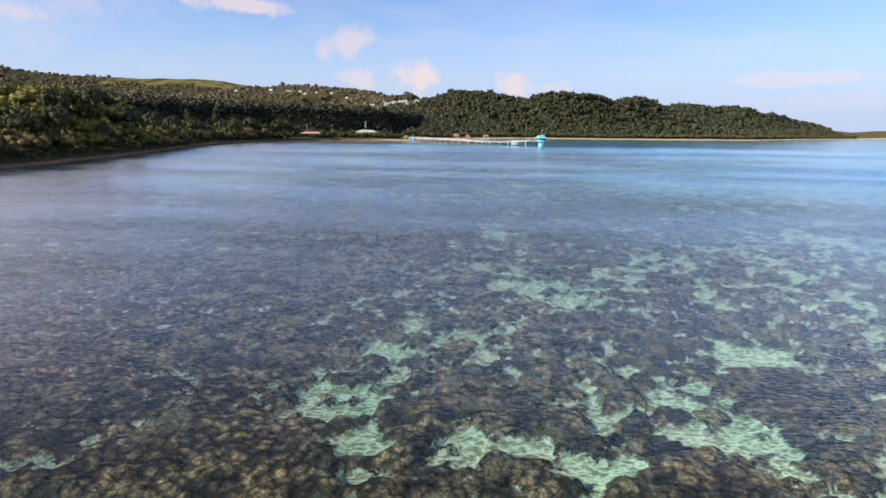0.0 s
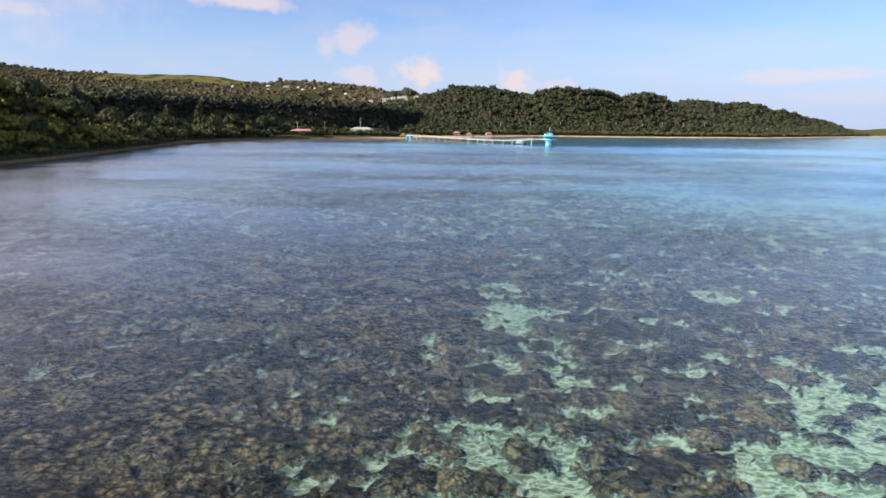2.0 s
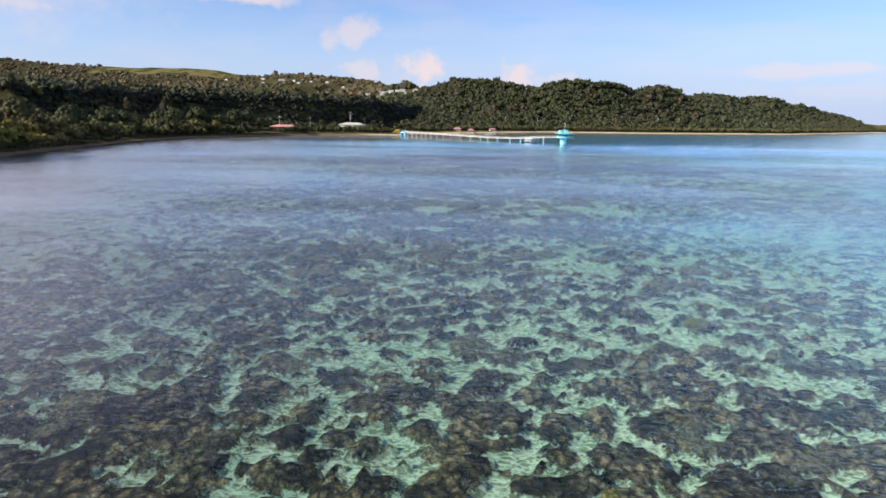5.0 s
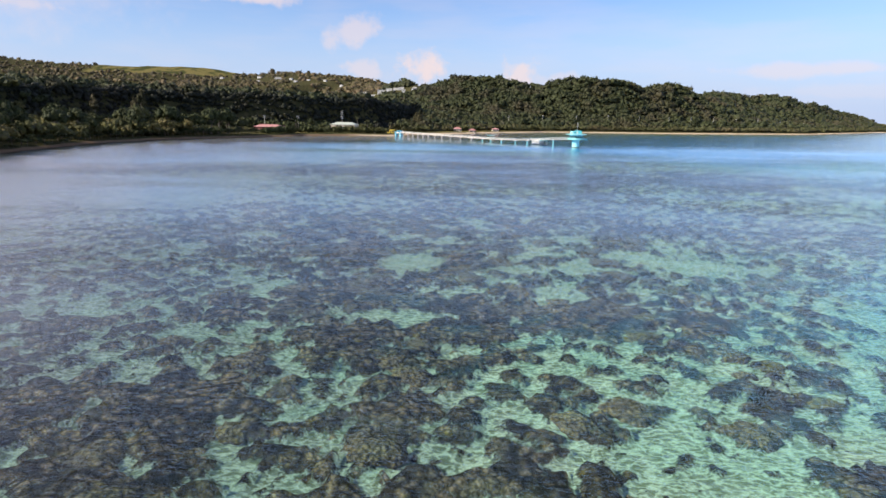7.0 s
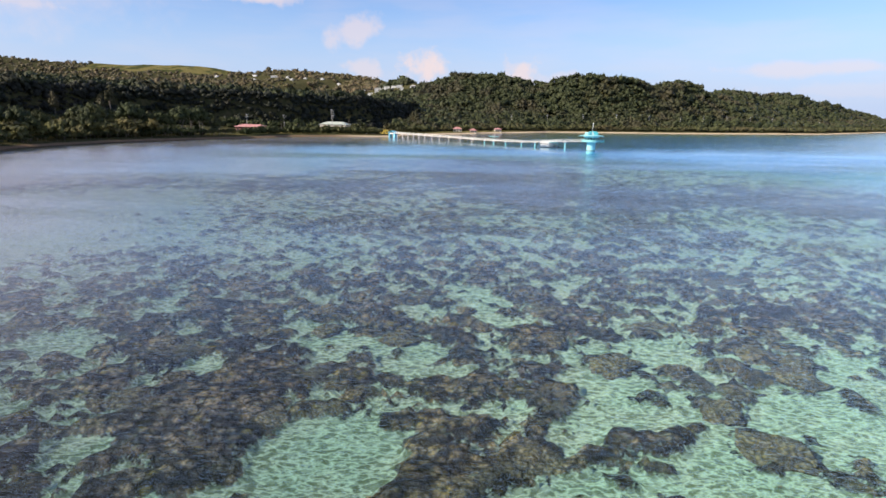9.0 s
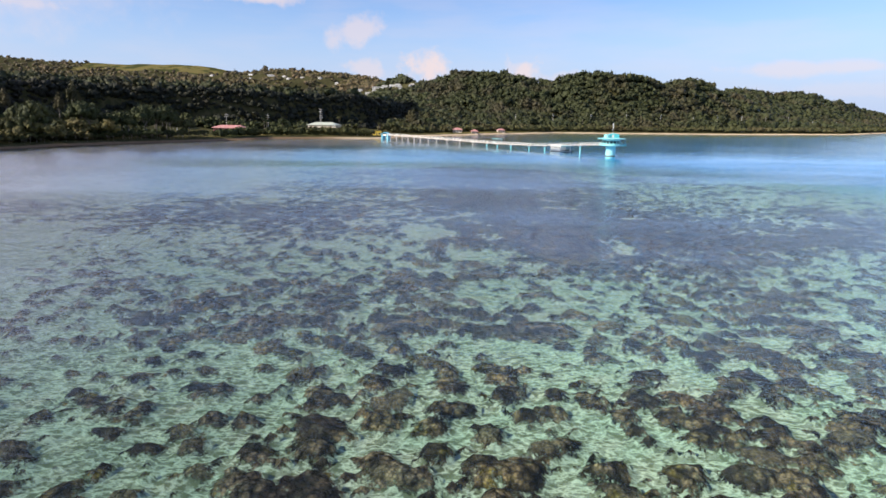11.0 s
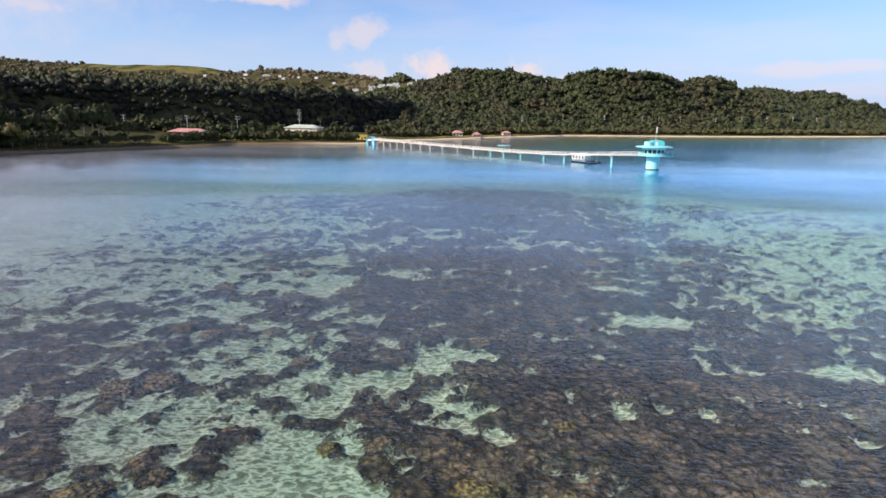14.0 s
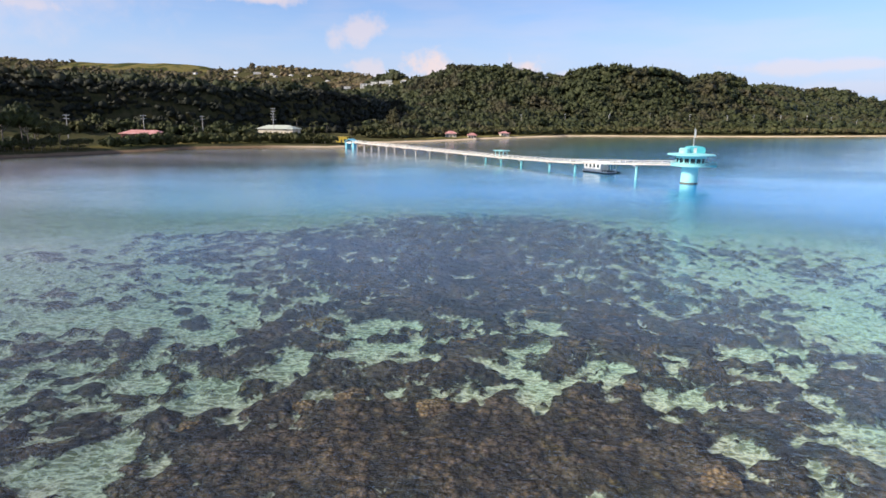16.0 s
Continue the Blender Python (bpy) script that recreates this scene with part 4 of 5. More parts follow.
skiff(53.6, 640.8, -57, DARK, "small dark motor boat moored beside the pontoon")


# ---- buildings ----
def house(x, y, turn, wide, deep, wall_h, rise, wall_mat, roof_mat, label, category="house", group="", hip=True, windows=4, over=0.8, sink=0.4):
    """A house with a hip, gable or flat roof, its door and windows along the front, which faces its own -y."""
    z = min(rest(x + a, y + b) for a in (-wide / 3, wide / 3) for b in (-deep / 3, deep / 3))
    ob = thing("house", pose(x, y, z, 0, 0, turn), label, category, group)
    w, d = wide / 2, deep / 2
    part("wall", box(bmesh.new(), -w, -d, -sink - 1.5, w, d, wall_h, 0.03), wall_mat, ob)
    bm = bmesh.new()
    if rise > 0:
        e = over
        base = [bm.verts.new(c) for c in ((-w - e, -d - e, wall_h + 0.01), (w + e, -d - e, wall_h + 0.01), (w + e, d + e, wall_h + 0.01), (-w - e, d + e, wall_h + 0.01))]
        lip = [bm.verts.new((v.co.x, v.co.y, wall_h + 0.2)) for v in base]
        k = d * 0.9 if hip else -e
        r = [bm.verts.new((-w + k, 0, wall_h + rise)), bm.verts.new((w - k, 0, wall_h + rise))]
        bm.faces.new(base[::-1])
        for i in range(4):
            bm.faces.new((base[i], base[(i + 1) % 4], lip[(i + 1) % 4], lip[i]))
        bm.faces.new((lip[0], lip[1], r[1], r[0]))
        bm.faces.new((lip[2], lip[3], r[0], r[1]))
        bm.faces.new((lip[1], lip[2], r[1]))
        bm.faces.new((lip[3], lip[0], r[0]))
    else:
        box(bm, -w - over, -d - over, wall_h, w + over, d + over, wall_h + 0.35, 0.05)
    part("roof", bm, roof_mat, ob)
    storeys = max(1, int(wall_h // 3.1))
    for s_ in range(storeys):
        for i in range(windows):
            cx = -w + (i + 0.5) * wide / windows
            if s_ == 0 and i == windows // 2:
                part("door", box(bmesh.new(), cx - 0.5, -d - 0.06, 0, cx + 0.5, -d + 0.05, 2.1, 0.02), DARK, ob)
                continue
            z0 = s_ * wall_h / storeys + 0.9
            win = part("window", box(bmesh.new(), cx - 0.75, -d - 0.05, z0, cx + 0.75, -d + 0.05, z0 + 1.25, 0.02), GLASS, ob)
            part("sill", box(bmesh.new(), cx - 0.9, -d - 0.12, z0 - 0.1, cx + 0.9, -d + 0.05, z0 - 0.004, 0.01), wall_mat, win)
    return ob


house(-202, 777, -8, 26, 9, 3.6, 2.4, MAROON, RED_ROOF, "long maroon house with pale red hip roof behind a hedge", windows=7, over=1.2)
house(-145, 858, -10, 28, 12, 5.0, 2.8, CREAM, PALE_ROOF, "long cream house with pale green hip roof", windows=7, over=1.0)
house(-86, 806, 0, 7, 6, 3.2, 0, YELLOW, YELLOW, "small yellow flat-roofed ticket kiosk near the footbridge", "kiosk", windows=3, over=0.3)
house(-99, 800, 0, 8, 6, 2.8, 0, WHITE, CONCRETE, "low white service building near the footbridge", "building", windows=3, over=0.4)
house(-22, 937, 8, 9, 6, 3.0, 2.2, CREAM, RED_ROOF, "small beach pavilion with a red hip roof on the lawn", "pavilion", "beach pavilions", windows=3)
house(-4, 948, 8, 7, 5.5, 2.8, 2.2, CREAM, RED_ROOF, "small beach pavilion with a red hip roof on the lawn", "pavilion", "beach pavilions", windows=3)
house(26, 1000, 14, 8, 5.5, 2.6, 1.8, CREAM, RED_ROOF, "low beach hut with a red roof at the lawn's end", "pavilion", "beach pavilions", windows=3)
house(396, 1246, 20, 12, 7, 3.0, 1.6, WHITE, PALE_ROOF, "small white house behind the beach under trees", windows=3)
house(410, 1256, 20, 9, 6, 3.0, 1.4, WHITE, WHITE, "small white house behind the beach under trees", windows=3)


def gate():
    z = rest(-76, 785)
    ob = thing("bridge_gate", pose(-74.5, 779.5, z, 0, 0, -32), "blue entrance gate building with gabled roof at the footbridge", "gate building")
    for x in (-3.6, 2.0):
        part("wall", box(bmesh.new(), x, -1.8, -3.5, x + 1.6, 1.8, 3.8, 0.04), BLUE, ob)
    bm = bmesh.new()
    a = [[bm.verts.new((x, y, z_)) for x, z_ in ((-4.2, 3.7), (0, 5.6), (4.2, 3.7), (4.2, 3.95), (0, 5.9), (-4.2, 3.95))] for y in (-2.3, 2.3)]
    bm.faces.new(a[0])
    bm.faces.new(a[1][::-1])
    for i in range(6):
        j = (i + 1) % 6
        bm.faces.new((a[0][j], a[0][i], a[1][i], a[1][j]))
    bmesh.ops.recalc_face_normals(bm, faces=bm.faces)
    part("roof", bm, BLUE, ob)
    part("sign_board", box(bmesh.new(), -1.8, -1.95, 3.0, 1.8, -1.82, 4.1, 0.02), WHITE, ob, "white sign board over the passage")
    return ob


gate()
skiff(-52, 868, 40, WHITE, "small white motor boat drawn up at the beach")
skiff(-45, 877, 30, WHITE, "small white motor boat drawn up at the beach")

# hillside houses: x, y, width, depth, wall height, roof rise
HILL_HOUSES = [(-206, 1530, 20, 12, 13, 0), (-190, 1524, 12, 10, 9, 0), (-172, 1512, 14, 9, 6, 0), (-160, 1500, 11, 9, 6, 0), (-120, 1492, 30, 9, 4, 0),
               (-238, 1490, 14, 9, 6, 0), (-128, 1462, 13, 10, 6, 3), (-228, 1560, 16, 9, 6, 0), (-152, 1466, 8, 7, 8, 0), (-256, 1600, 12, 9, 6, 0)]
for hx, hy, hw, hd, hh, hr in HILL_HOUSES:
    house(hx, hy, 5, hw, hd, hh, hr, WHITE, WHITE if hr == 0 else CONCRETE, "white hillside house with a flat roof among trees" if hr == 0 else "pale hillside house with a grey pitched roof", "house", "hillside houses", windows=4, over=0.5, sink=2)
FAR_HOUSES = [(-850, 2250), (-722, 2240), (-668, 2230), (-600, 2210), (-540, 2200), (-480, 2180), (-420, 2150), (-700, 2180), (-560, 2120)]
for hx, hy in FAR_HOUSES:
    k = (hx * 7 + hy * 3) % 5
    house(hx + 6 * k - 12, hy - 5 * k, 6 * k - 12, 10 + 3 * k, 10, 4 + k % 3, 0 if k % 2 else 2.5, WHITE, WHITE if k % 2 else CONCRETE, "white house on the distant hillside", "house", "distant houses", windows=4, over=0.5, sink=3)


# ---- poles ----
def utility_pole(x, y, tall, arms, turn, label):
    ob = thing("utility_pole", pose(x, y, rest(x, y) - 0.3, 0, 0, turn), label, "utility pole", "utility poles")
    part("pole", tube(bmesh.new(), [(0, 0, 0), (0, 0, tall * 0.5), (0, 0, tall)], [0.30, 0.25, 0.18], 8), CONCRETE, ob)
    for k in range(arms):
        z = tall - 0.6 - 1.9 * k
        arm = part("crossarm", box(bmesh.new(), -1.6, -0.1, z - 0.11, 1.6, 0.1, z + 0.11, 0.02), METAL, ob)
        for u in (-1.45, -0.7, 0.7, 1.45):
            part("insulator", lathe(bmesh.new(), [(0.09, z + 0.1), (0.13, z + 0.25), (0.07, z + 0.45)], 8, (u, 0)), WHITE, arm)
    return ob


utility_pole(-145, 846, 20, 5, 10, "tall concrete utility pole with five crossarms beside the road")
for px, py in ((-214, 798), (-187, 824), (-237, 757)):
    utility_pole(px, py, 14, 2, 20, "grey concrete utility pole with two crossarms beside the road")
for px in (50, 106, 162, 216, 270, 324, 372, 424, 480, 536, 600, 670):
    py = 1172 + max(0, px - 102) * 0.28 + max(0, px - 317) * 0.42 + (px < 102) * (px - 102) * 0.8
    utility_pole(px, py, 17, 2, 25, "grey concrete utility pole rising over the shore trees")


# ---- vegetation ----
ICO_V = np.array([(0, 0, 1)] + [(0.894 * math.cos(k * 1.2566), 0.894 * math.sin(k * 1.2566), 0.447) for k in range(5)]
                 + [(0.894 * math.cos(k * 1.2566 + 0.6283), 0.894 * math.sin(k * 1.2566 + 0.6283), -0.447) for k in range(5)] + [(0, 0, -1)])
ICO_F = np.array([(0, 1 + k, 1 + (k + 1) % 5) for k in range(5)] + [(1 + k, 6 + k, 1 + (k + 1) % 5) for k in range(5)]
                 + [(6 + k, 6 + (k + 1) % 5, 1 + (k + 1) % 5) for k in range(5)] + [(6 + k, 11, 6 + (k + 1) % 5) for k in range(5)])


def crown(rng, lobes, leaves, lobe_size, leaf_size, shape=(1, 1, 0.7)):
    """A leafy crown of unit radius: ragged lobes with loose leaf sprays around them."""
    vs, fs, n = [], [], 0
    centres = []
    for _ in range(lobes):
        d = rng.normal(size=3)
        d /= np.linalg.norm(d)
        d[2] = abs(d[2]) * 0.9 - 0.25
        c = d * rng.uniform(0.25, 0.8) * shape
        centres.append(c)
        spin = Euler(rng.uniform(0, 6.3, 3)).to_matrix()
        v = (ICO_V @ np.array(spin)) * rng.uniform(0.5, 1.45, (12, 1)) * lobe_size * rng.uniform(0.7, 1.25) * (1, 1, 0.85) + c
        vs.append(v)
        fs.append(ICO_F + n)
        n += 12
    for _ in range(leaves):
        c = centres[rng.integers(len(centres))]
        d = rng.normal(size=3)
        d /= np.linalg.norm(d)
        d[2] = abs(d[2]) if rng.random() < 0.7 else d[2]
        p = c + d * lobe_size * rng.uniform(0.85, 1.35)
        a, b = rng.normal(size=3), rng.normal(size=3)
        a, b = a / np.linalg.norm(a) * leaf_size, b / np.linalg.norm(b) * leaf_size
        vs.append(np.array([p - a, p + a * 0.4 + b, p + a * 0.6 - b * 0.7]))
        fs.append(np.array([[0, 1, 2]]) + n)
        n += 3
    return np.concatenate(vs), np.concatenate(fs)


NEAR_CROWNS = [crown(np.random.default_rng(160 + k), 15, 60, 0.21, 0.15) for k in range(8)]
CROWNS = [crown(np.random.default_rng(100 + k), 6, 30, 0.34, 0.28) for k in range(12)]
LIGHT_CROWNS = [crown(np.random.default_rng(140 + k), 3, 10, 0.50, 0.30) for k in range(8)]


def woods(name, label, xs, ys, radius, tall, mat, models=CROWNS):
    """Many crowns joined, each standing on the ground."""
    n = len(xs)
    z = height(xs, ys)
    rng = np.random.default_rng(len(name) + n)
    pick, spin = rng.integers(0, len(models), n), rng.uniform(0, 6.283, n)
    r = radius * rng.uniform(0.45, 1.5, n)
    vs, fs, base = [], [], 0
    for k, (cv, cf) in enumerate(models):
        i = np.nonzero(pick == k)[0]
        if not len(i):
            continue
        c, s = np.cos(spin[i])[:, None], np.sin(spin[i])[:, None]
        x = (cv[None, :, 0] * c - cv[None, :, 1] * s) * r[i][:, None] + xs[i][:, None]
        y = (cv[None, :, 0] * s + cv[None, :, 1] * c) * r[i][:, None] + ys[i][:, None]
        up = cv[None, :, 2] * (r[i] * rng.uniform(0.8, 1.2, len(i)))[:, None] + (z[i] + tall * r[i] + radius * rng.uniform(-0.25, 0.3, len(i)))[:, None]
        vs.append(np.stack([x, y, up], -1).reshape(-1, 3))
        fs.append((cf[None] + (np.arange(len(i)) * len(cv))[:, None, None]).reshape(-1, 3) + base)
        base += len(i) * len(cv)
    ob = new(name, mesh_from(name, np.concatenate(vs), np.concatenate(fs), mat))
    return tagged(ob, label, "forest", kind="stuff")


def scattered(x0, x1, y0, y1, step, seed):
    rng = np.random.default_rng(seed)
    x, y = np.meshgrid(np.arange(x0, x1, step), np.arange(y0, y1, step))
    return (x + rng.uniform(-0.55, 0.55, x.shape) * step).ravel(), (y + rng.uniform(-0.55, 0.55, x.shape) * step).ravel()


CLEAR = [(-202, 775, 17), (-145, 854, 18), (-86, 804, 8), (-99, 798, 8), (-22, 935, 9), (-4, 946, 8), (26, 998, 8), (-75, 781, 9)]
CLEAR += [(hx, hy - 14, 0.6 * hw + 11) for hx, hy, hw, hd, hh, hr in HILL_HOUSES]
CLEAR += [(hx, hy - 24, 30) for hx, hy in FAR_HOUSES]


def kept(x, y, keep):
    keep &= (x > -0.88 * (y + 40) - 30) & (x < 0.72 * y + 60)
    for cx, cy, r in CLEAR:
        keep &= np.hypot(x - cx, y - cy) > r
    return x[keep], y[keep]


# eastern hill
x, y = scattered(-160, 1250, 920, 2300, 7.8, 1)
d = inland(x, y)
ridge_d, _ = to_line(x, y, RIDGE)
lower = np.interp(x, [p[0] for p in RIDGE], [p[1] for p in RIDGE])
x, y = kept(x, y, (d > 42) & (y < lower + 26) & ((x > -90) | (y > 1250)))
near = (y < 1480) & (x < 480)
woods("hill_forest", "dense dark green tropical forest covering the hillside", x[near], y[near], 7.8, 0.5, LEAF)
woods("far_hill_forest", "dense green tropical forest on the farther hillside", x[~near], y[~near], 7.8, 0.5, LEAF, LIGHT_CROWNS)
# shore strip of lighter scrub and palms' undergrowth
x, y = scattered(-95, 1300, 880, 2150, 5.2, 2)
d = inland(x, y)
x, y = kept(x, y, (d > np.where((x > -50) & (x < 40), 19, 9)) & (d < 48))
near = x < 330
woods("shore_scrub", "olive green scrub and low trees along the beach", x[near], y[near], 4.0, 0.75, LEAF_SHORE)
woods("far_shore_scrub", "olive green scrub along the farther beach", x[~near], y[~near], 4.0, 0.75, LEAF_SHORE, LIGHT_CROWNS)
# cliff and western slopes
x, y = scattered(-620, -70, 560, 1560, 9.2, 3)
c, _ = to_line(x, y, CLIFF)
up = np.where(inside(x, y, UPLAND), c, -c)
x, y = kept(x, y, (inland(x, y) > 40) & ((up > 22) | (x < -340) | (y > 1080)) & (y < np.interp(x, [-620, -230, -130, 0], [1300, 1620, 1520, 1400])))
near = inside(x, y, UPLAND) & (to_line(x, y, CLIFF)[0] < 80)
woods("cliff_forest", "dark green forest on the plateau above the road", x[near], y[near], 6.9, 0.5, LEAF)
near |= (to_line(x, y, CLIFF)[0] > 260) & (x > -420) & (y < 1200)
woods("plateau_forest", "green forest farther back on the plateau", x[~near], y[~near], 8.0, 0.28, LEAF, LIGHT_CROWNS)
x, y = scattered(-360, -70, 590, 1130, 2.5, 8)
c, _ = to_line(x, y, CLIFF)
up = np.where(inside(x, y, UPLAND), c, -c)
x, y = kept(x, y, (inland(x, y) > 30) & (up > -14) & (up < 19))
# The cliff's shade comes from the darkened leaf colours.
woods("cliff_thicket", "green thicket on the steep cliff, its shade put into the leaf colour", x, y, 3.7, 0.3, LEAF_CLIFF_SHADE, LIGHT_CROWNS)
x, y = scattered(-340, -66, 600, 900, 6.0, 9)
c, _ = to_line(x, y, CLIFF)
up = np.where(inside(x, y, UPLAND), c, -c)
x, y = kept(x, y, (inland(x, y) > 15) & (up < -2) & ((up > -24) | (y < 690)))
woods("roadside_thicket", "dark green thicket between the road and the cliff foot", x, y, 4.6, 0.55, LEAF_NEAR)
x, y = scattered(-900, -165, -150, 640, 8.0, 4)
x, y = kept(x, y, (inland(x, y) > 4) & (inland(x, y) < 420))
# Ragged ellipse of headland crowns that are coloured as sunlit.
sunlit_spot = np.hypot((x + 240) / 60, (y - 345) / 95) + 0.9 * (vnoise(x, y, 1 / 25, 2, 14) - 0.5) < 1
woods("western_forest", "mixed green and brown forest on the western slopes", x[~sunlit_spot], y[~sunlit_spot], 6.6, 0.7, LEAF_WEST, NEAR_CROWNS)
woods("vine_thicket", "headland trees with sunlight put into their yellow-green leaf colour", x[sunlit_spot], y[sunlit_spot], 6.6, 0.7, LEAF_SUNLIT, NEAR_CROWNS)
x, y = scattered(-1900, -200, 640, 2330, 18.0, 5)
x, y = kept(x, y, (inland(x, y) > 250) & ((x < -600) | (y > 1300)) & (y < np.interp(x, [-1900, -860, -370, -200], [2330, 2330, 2300, 1780])))
woods("upland_scrub", "brownish scrub woodland on the upland slopes", x, y, 10.4, -0.2, LEAF_DRY, LIGHT_CROWNS)
x, y = scattered(-3200, -200, 2330, 3450, 34.0, 6)
g = grass_cover(x, y)
x, y = kept(x, y, (g + 0.5 * (vnoise(x, y, 1 / 220, 3, 5) - 0.5) < 0.45))
woods("distant_woods", "distant woodland on the high ridge", x, y, 13.0, 0.02, LEAF_DRY, LIGHT_CROWNS)

# single trees by the water
rng = np.random.default_rng(21)


def tree_model(name, seed, tall, spread, mat, label, group, shape=(1, 1, 0.8), trunk=0.35, lobes=64, leaves=900, lean=0.0):
    r = np.random.default_rng(seed)
    ob = thing(name, pose(0, 0, -50), label, "tree", group)
    top = (lean * tall, 0, tall * 0.62)
    bm = tube(bmesh.new(), [(0, 0, -0.6), (lean * tall * 0.3, 0.1, tall * 0.25), (lean * tall * 0.7, -0.1, tall * 0.45), top], [trunk, trunk * 0.75, trunk * 0.6, trunk * 0.35])
    for k in range(6):
        a = k * 1.05 + r.uniform(-0.3, 0.3)
        z0, reach = tall * r.uniform(0.30, 0.5), spread * r.uniform(0.5, 0.85)
        z1 = tall * r.uniform(0.6, 0.85)
        f = z0 / (tall * 0.62)
        tube(bm, [(lean * tall * f, 0, z0), (lean * tall * f + reach * 0.5 * math.cos(a), reach * 0.5 * math.sin(a), (z0 + z1) / 2), (lean * tall * f + reach * math.cos(a), reach * math.sin(a), z1)],
             [trunk * 0.4, trunk * 0.25, trunk * 0.08], 5)
    part("trunk", bm, BARK, ob)
    v, f = crown(r, lobes, leaves, 0.19, 0.085, shape)
    v = v * (spread, spread, tall * 0.5) + (lean * tall, 0, tall * 0.60)
    me = mesh_from("crown", v, f, mat)
    cr = new("crown", me)
    cr.parent = ob
    return ob


def palm_model(seed, tall):
    r = np.random.default_rng(seed)
    ob = thing("palm_tree", pose(0, 0, -50), "slender coconut palm with a drooping crown by the shore", "palm tree", "shore palms")
    bend = r.uniform(-1.2, 1.2)
    pts = [(bend * u * u, 0.3 * bend * u, tall * u - 0.4 * (u == 0)) for u in (0, 0.25, 0.5, 0.75, 1.0)]
    part("trunk", tube(bmesh.new(), pts, [0.26, 0.2, 0.17, 0.15, 0.13]), BARK, ob)
    for k in range(15):
        a, rise, reach = k * 2.4, r.uniform(-0.2, 0.9), r.uniform(2.6, 3.6)
        bm = bmesh.new()
        rows = []
        for i in range(7):
            u = i / 6
            cx = reach * u
            cz = rise * reach * u - 1.25 * reach * 0.5 * u * u
            w = 0.55 * math.sin(math.pi * min(1, 0.12 + 0.9 * u)) + 0.03
            p = Vector((pts[-1][0] + cx * math.cos(a), pts[-1][1] + cx * math.sin(a), tall + cz))
            s_ = Vector((-math.sin(a), math.cos(a), 0)) * w
            rows.append((bm.verts.new(p + s_ - Vector((0, 0, 0.45 * w))), bm.verts.new(p), bm.verts.new(p - s_ - Vector((0, 0, 0.45 * w)))))
        for p, q in zip(rows[:-1], rows[1:]):
            bm.faces.new((p[0], q[0], q[1], p[1]))
            bm.faces.new((p[1], q[1], q[2], p[2]))
        bmesh.ops.solidify(bm, geom=bm.faces[:], thickness=0.02)
        part("frond", bm, PALM_LEAF, ob)
    return ob


def plant(model, x, y, size, turn, used=set()):
    m = pose(x, y, rest(x, y), 0, 0, turn)
    if model.name in used:
        ob = copy_thing(model, m)
    else:
        used.add(model.name)
        ob = model
        ob.matrix_basis = m
    ob.scale = (size, size, size)
    return ob


BROAD = [tree_model("tree", 30 + k, 17 + 2 * k, 6.5 + 0.6 * k, LEAF_NEAR, "broad green shore tree with a dense uneven crown", "shore trees") for k in range(4)]
PINES = [tree_model("casuarina_tree", 50 + k, 24 + 3 * k, 5.2 + k, LEAF_GOLD, "tall feathery brownish casuarina tree by the shore", "casuarinas", (0.8, 0.8, 1.15), 0.4, 44, 760) for k in range(2)]
SHRUBS = [tree_model("shrub", 70 + k, 5.0, 3.4, LEAF_NEAR, "rounded bright green shrub at the water's edge", "shore shrubs", (1, 1, 0.9), 0.15, 22, 320) for k in range(3)]
PALMS = [palm_model(90 + k, 9 + 1.5 * k) for k in range(3)]
for k in range(58):
    t = k / 57
    px, py = np.interp(t, np.linspace(0, 1, 9), [-182, -176, -180, -190, -210, -230, -226, -206, -188]), np.interp(t, np.linspace(0, 1, 9), [40, 190, 245, 335, 445, 545, 605, 655, 692])
    off = rng.uniform(4, 24)
    plant(BROAD[k % 4], px - off, py + rng.uniform(-5, 5), rng.uniform(0.7, 1.2), rng.uniform(0, 360))
for k in range(130):
    t = (k + 0.5) / 130
    px, py = np.interp(t, np.linspace(0, 1, 8), [-174, -177, -188, -208, -229, -224, -201, -180]), np.interp(t, np.linspace(0, 1, 8), [120, 245, 335, 445, 545, 605, 652, 692])
    plant(SHRUBS[k % 3], px - rng.uniform(1.0, 6), py + rng.uniform(-3, 3), rng.uniform(0.6, 1.3), rng.uniform(0, 360))
for px, py, sz in ((-310, 742, 1.15), (-300, 712, 1.0), (-322, 690, 1.0), (-66, 912, 1.0), (-72, 925, 0.9), (-56, 968, 0.85), (-262, 640, 0.8)):
    plant(PINES[int(px) % 2], px, py, sz, rng.uniform(0, 360))
for px, py, sz in ((-170, 812, 0.62), (-176, 808, 0.5), (-226, 730, 0.5), (-45, 960, 0.6), (10, 1062, 0.7), (22, 1092, 0.75), (-30, 1010, 0.6), (-12, 1022, 0.65), (-82, 885, 0.55), (60, 1118, 0.6), (84, 1140, 0.7)):
    plant(BROAD[int(abs(px)) % 4], px, py, sz, rng.uniform(0, 360))
for px, py in ((-180, 800), (-184, 806), (-236, 722), (-228, 718), (-120, 862), (-112, 868), (-128, 846), (-96, 880), (-78, 900), (-90, 905), (-70, 895), (-40, 972), (-34, 968), (-14, 996), (2, 1012), (12, 1048), (40, 1090), (-52, 940), (120, 1150), (146, 1160)):
    plant(PALMS[int(abs(px)) % 3], px, py, rng.uniform(0.85, 1.25), rng.uniform(0, 360))

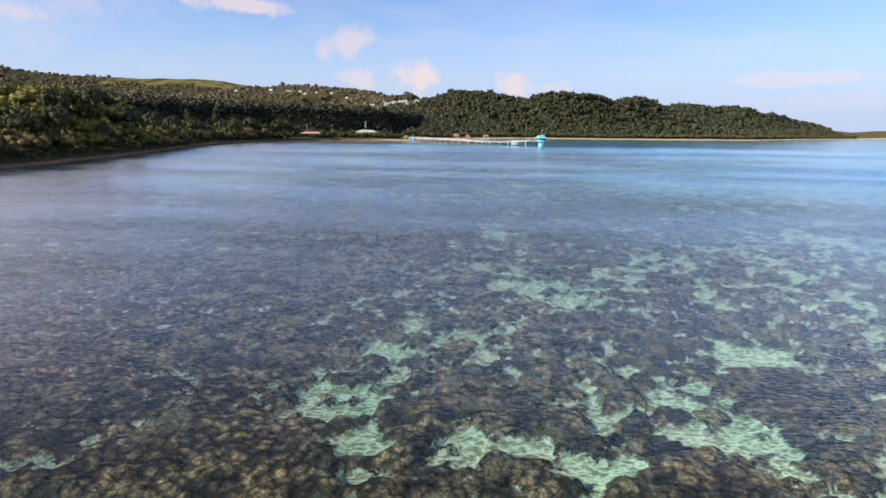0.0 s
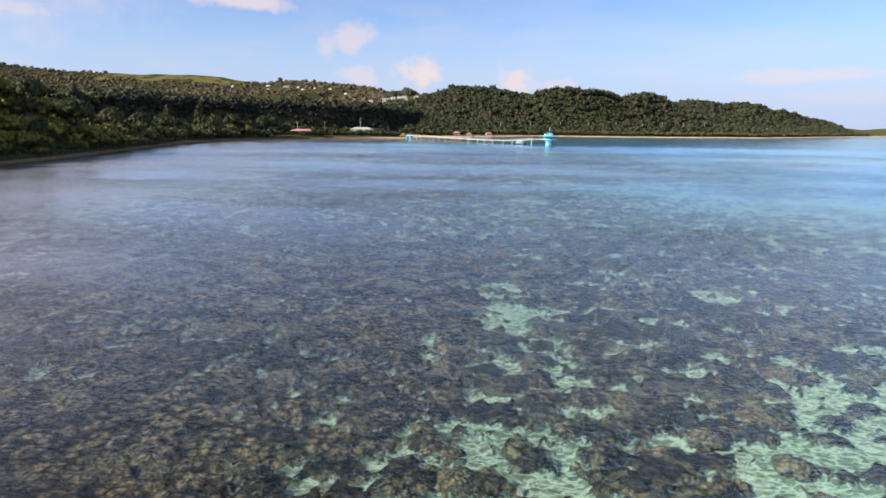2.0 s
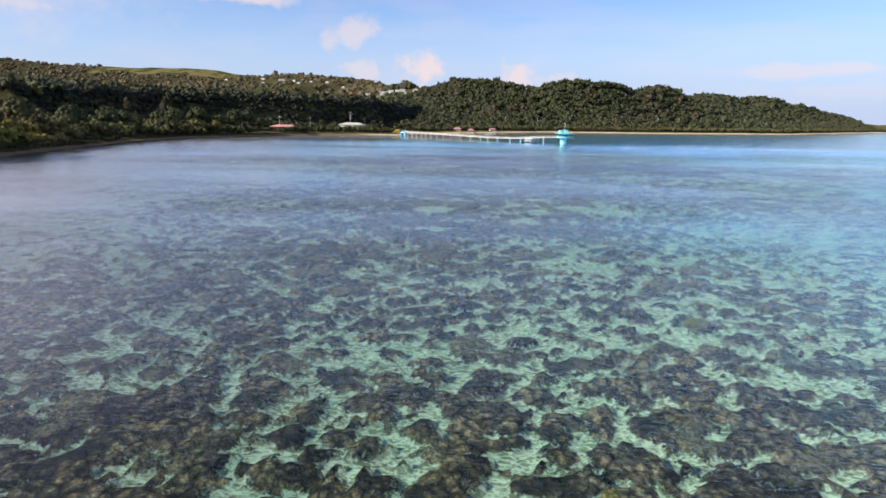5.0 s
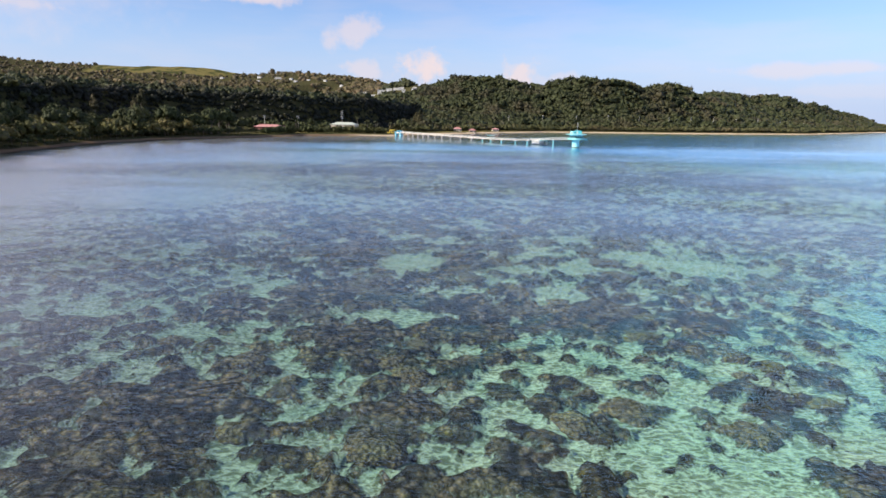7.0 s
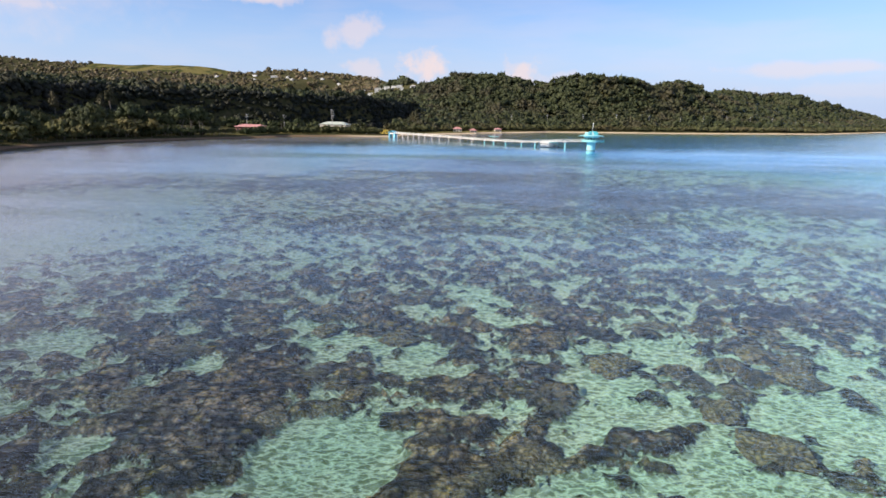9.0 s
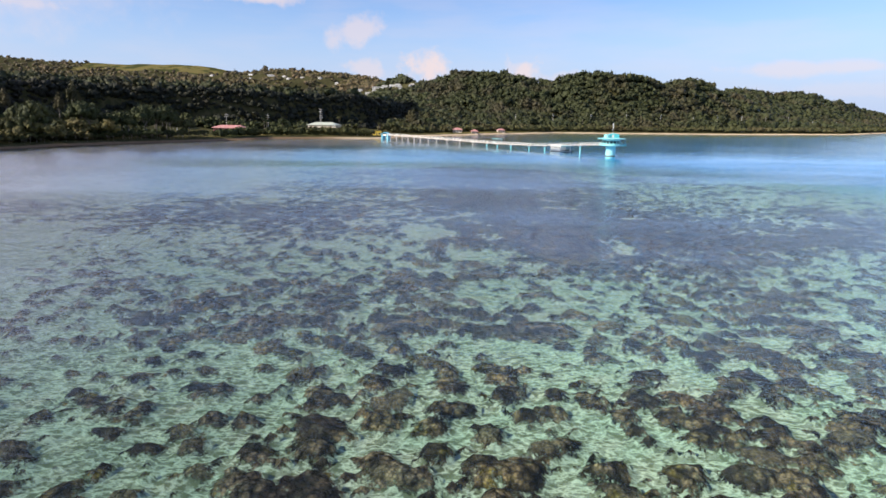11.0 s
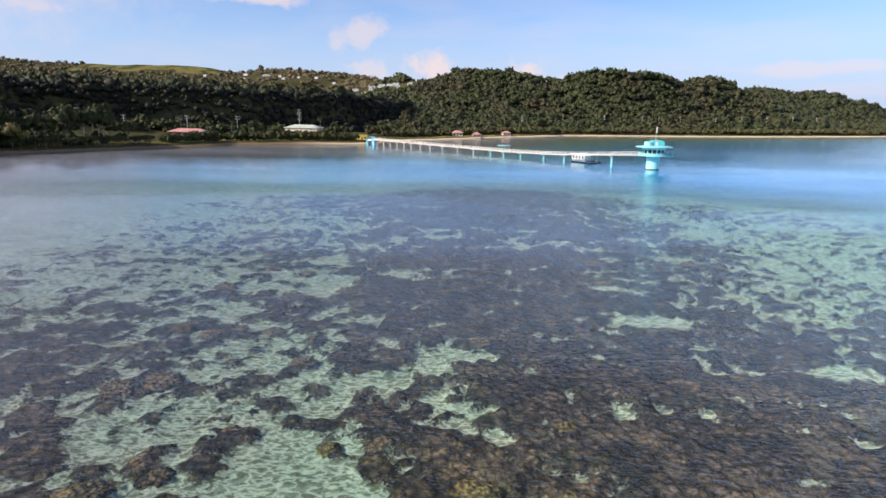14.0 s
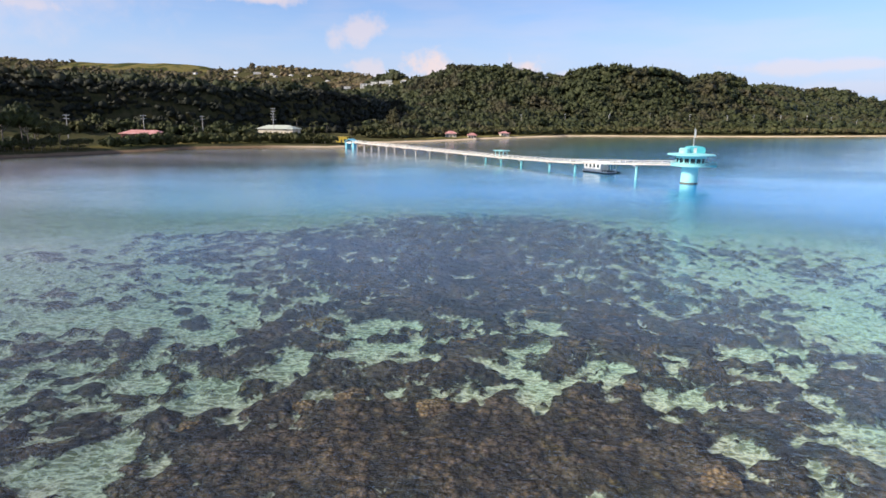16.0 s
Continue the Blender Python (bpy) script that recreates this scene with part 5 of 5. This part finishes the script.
for k in range(60):
    t = rng.random()
    px, py = np.interp(t, np.linspace(0, 1, 5), [-200, -176, -140, -114, -94]), np.interp(t, np.linspace(0, 1, 5), [680, 745, 776, 788, 796])
    plant(SHRUBS[k % 3], px + rng.uniform(-4, 2), py + rng.uniform(-3, 5), rng.uniform(0.5, 1.1), rng.uniform(0, 360))
# hedge along the road
t = rng.random(420)
line = [(-184, 704), (-166, 750), (-134, 771), (-106, 781), (-88, 787)]
hx = np.interp(t, np.linspace(0, 1, 5), [p[0] for p in line]) + rng.uniform(-3, 1.5, 420)
hy = np.interp(t, np.linspace(0, 1, 5), [p[1] for p in line]) + rng.uniform(-1, 4, 420)
hedge = woods("hedge", "thick green hedge between the road and the water", hx, hy, 3.1, 0.8, LEAF_NEAR)
tagged(hedge, category="hedge")


# ---- coral heads ----
def coral_model(seed):
    r = np.random.default_rng(seed)
    bm = bmesh.new()
    bmesh.ops.create_icosphere(bm, subdivisions=3, radius=1.0)
    for v in bm.verts:
        p = v.co.copy()
        k = 1 + 0.45 * noise.noise(p * 1.5 + Vector((seed, 0, 0))) + 0.30 * noise.noise(p * 3.4 + Vector((0, seed, 0))) + 0.16 * noise.noise(p * 7.0 + Vector((0, 0, seed)))
        v.co = Vector((p.x * k, p.y * k, p.z * k * 0.62))
    return bm


HEADS = []
spots = np.random.default_rng(77)
tries, placed = 0, 0
while placed < 230 and tries < 6000:
    tries += 1
    cx, cy = spots.uniform(-30, 34), spots.choice([spots.uniform(36, 110), spots.uniform(195, 310), spots.uniform(335, 470), spots.uniform(36, 480)])
    c = float(coral_cover(np.array([cx]), np.array([cy]))[0])
    if not 0.22 < c < 0.5:
        continue
    size = spots.uniform(0.5, 1.7) * (1.2 if 200 < cy < 300 else 0.9)
    bed = float(reef_height(np.array([cx]), np.array([cy]))[0])
    m = pose(cx, cy, bed + 0.10 * size, 0, 0, spots.uniform(0, 360))
    if len(HEADS) < 8:
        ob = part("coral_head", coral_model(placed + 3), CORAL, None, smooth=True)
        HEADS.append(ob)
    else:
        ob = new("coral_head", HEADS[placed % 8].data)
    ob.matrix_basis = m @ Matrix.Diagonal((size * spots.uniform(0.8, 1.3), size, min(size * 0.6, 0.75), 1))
    tagged(ob, "brown knobbly coral head on pale sand under shallow water", "coral", "coral heads")
    placed += 1
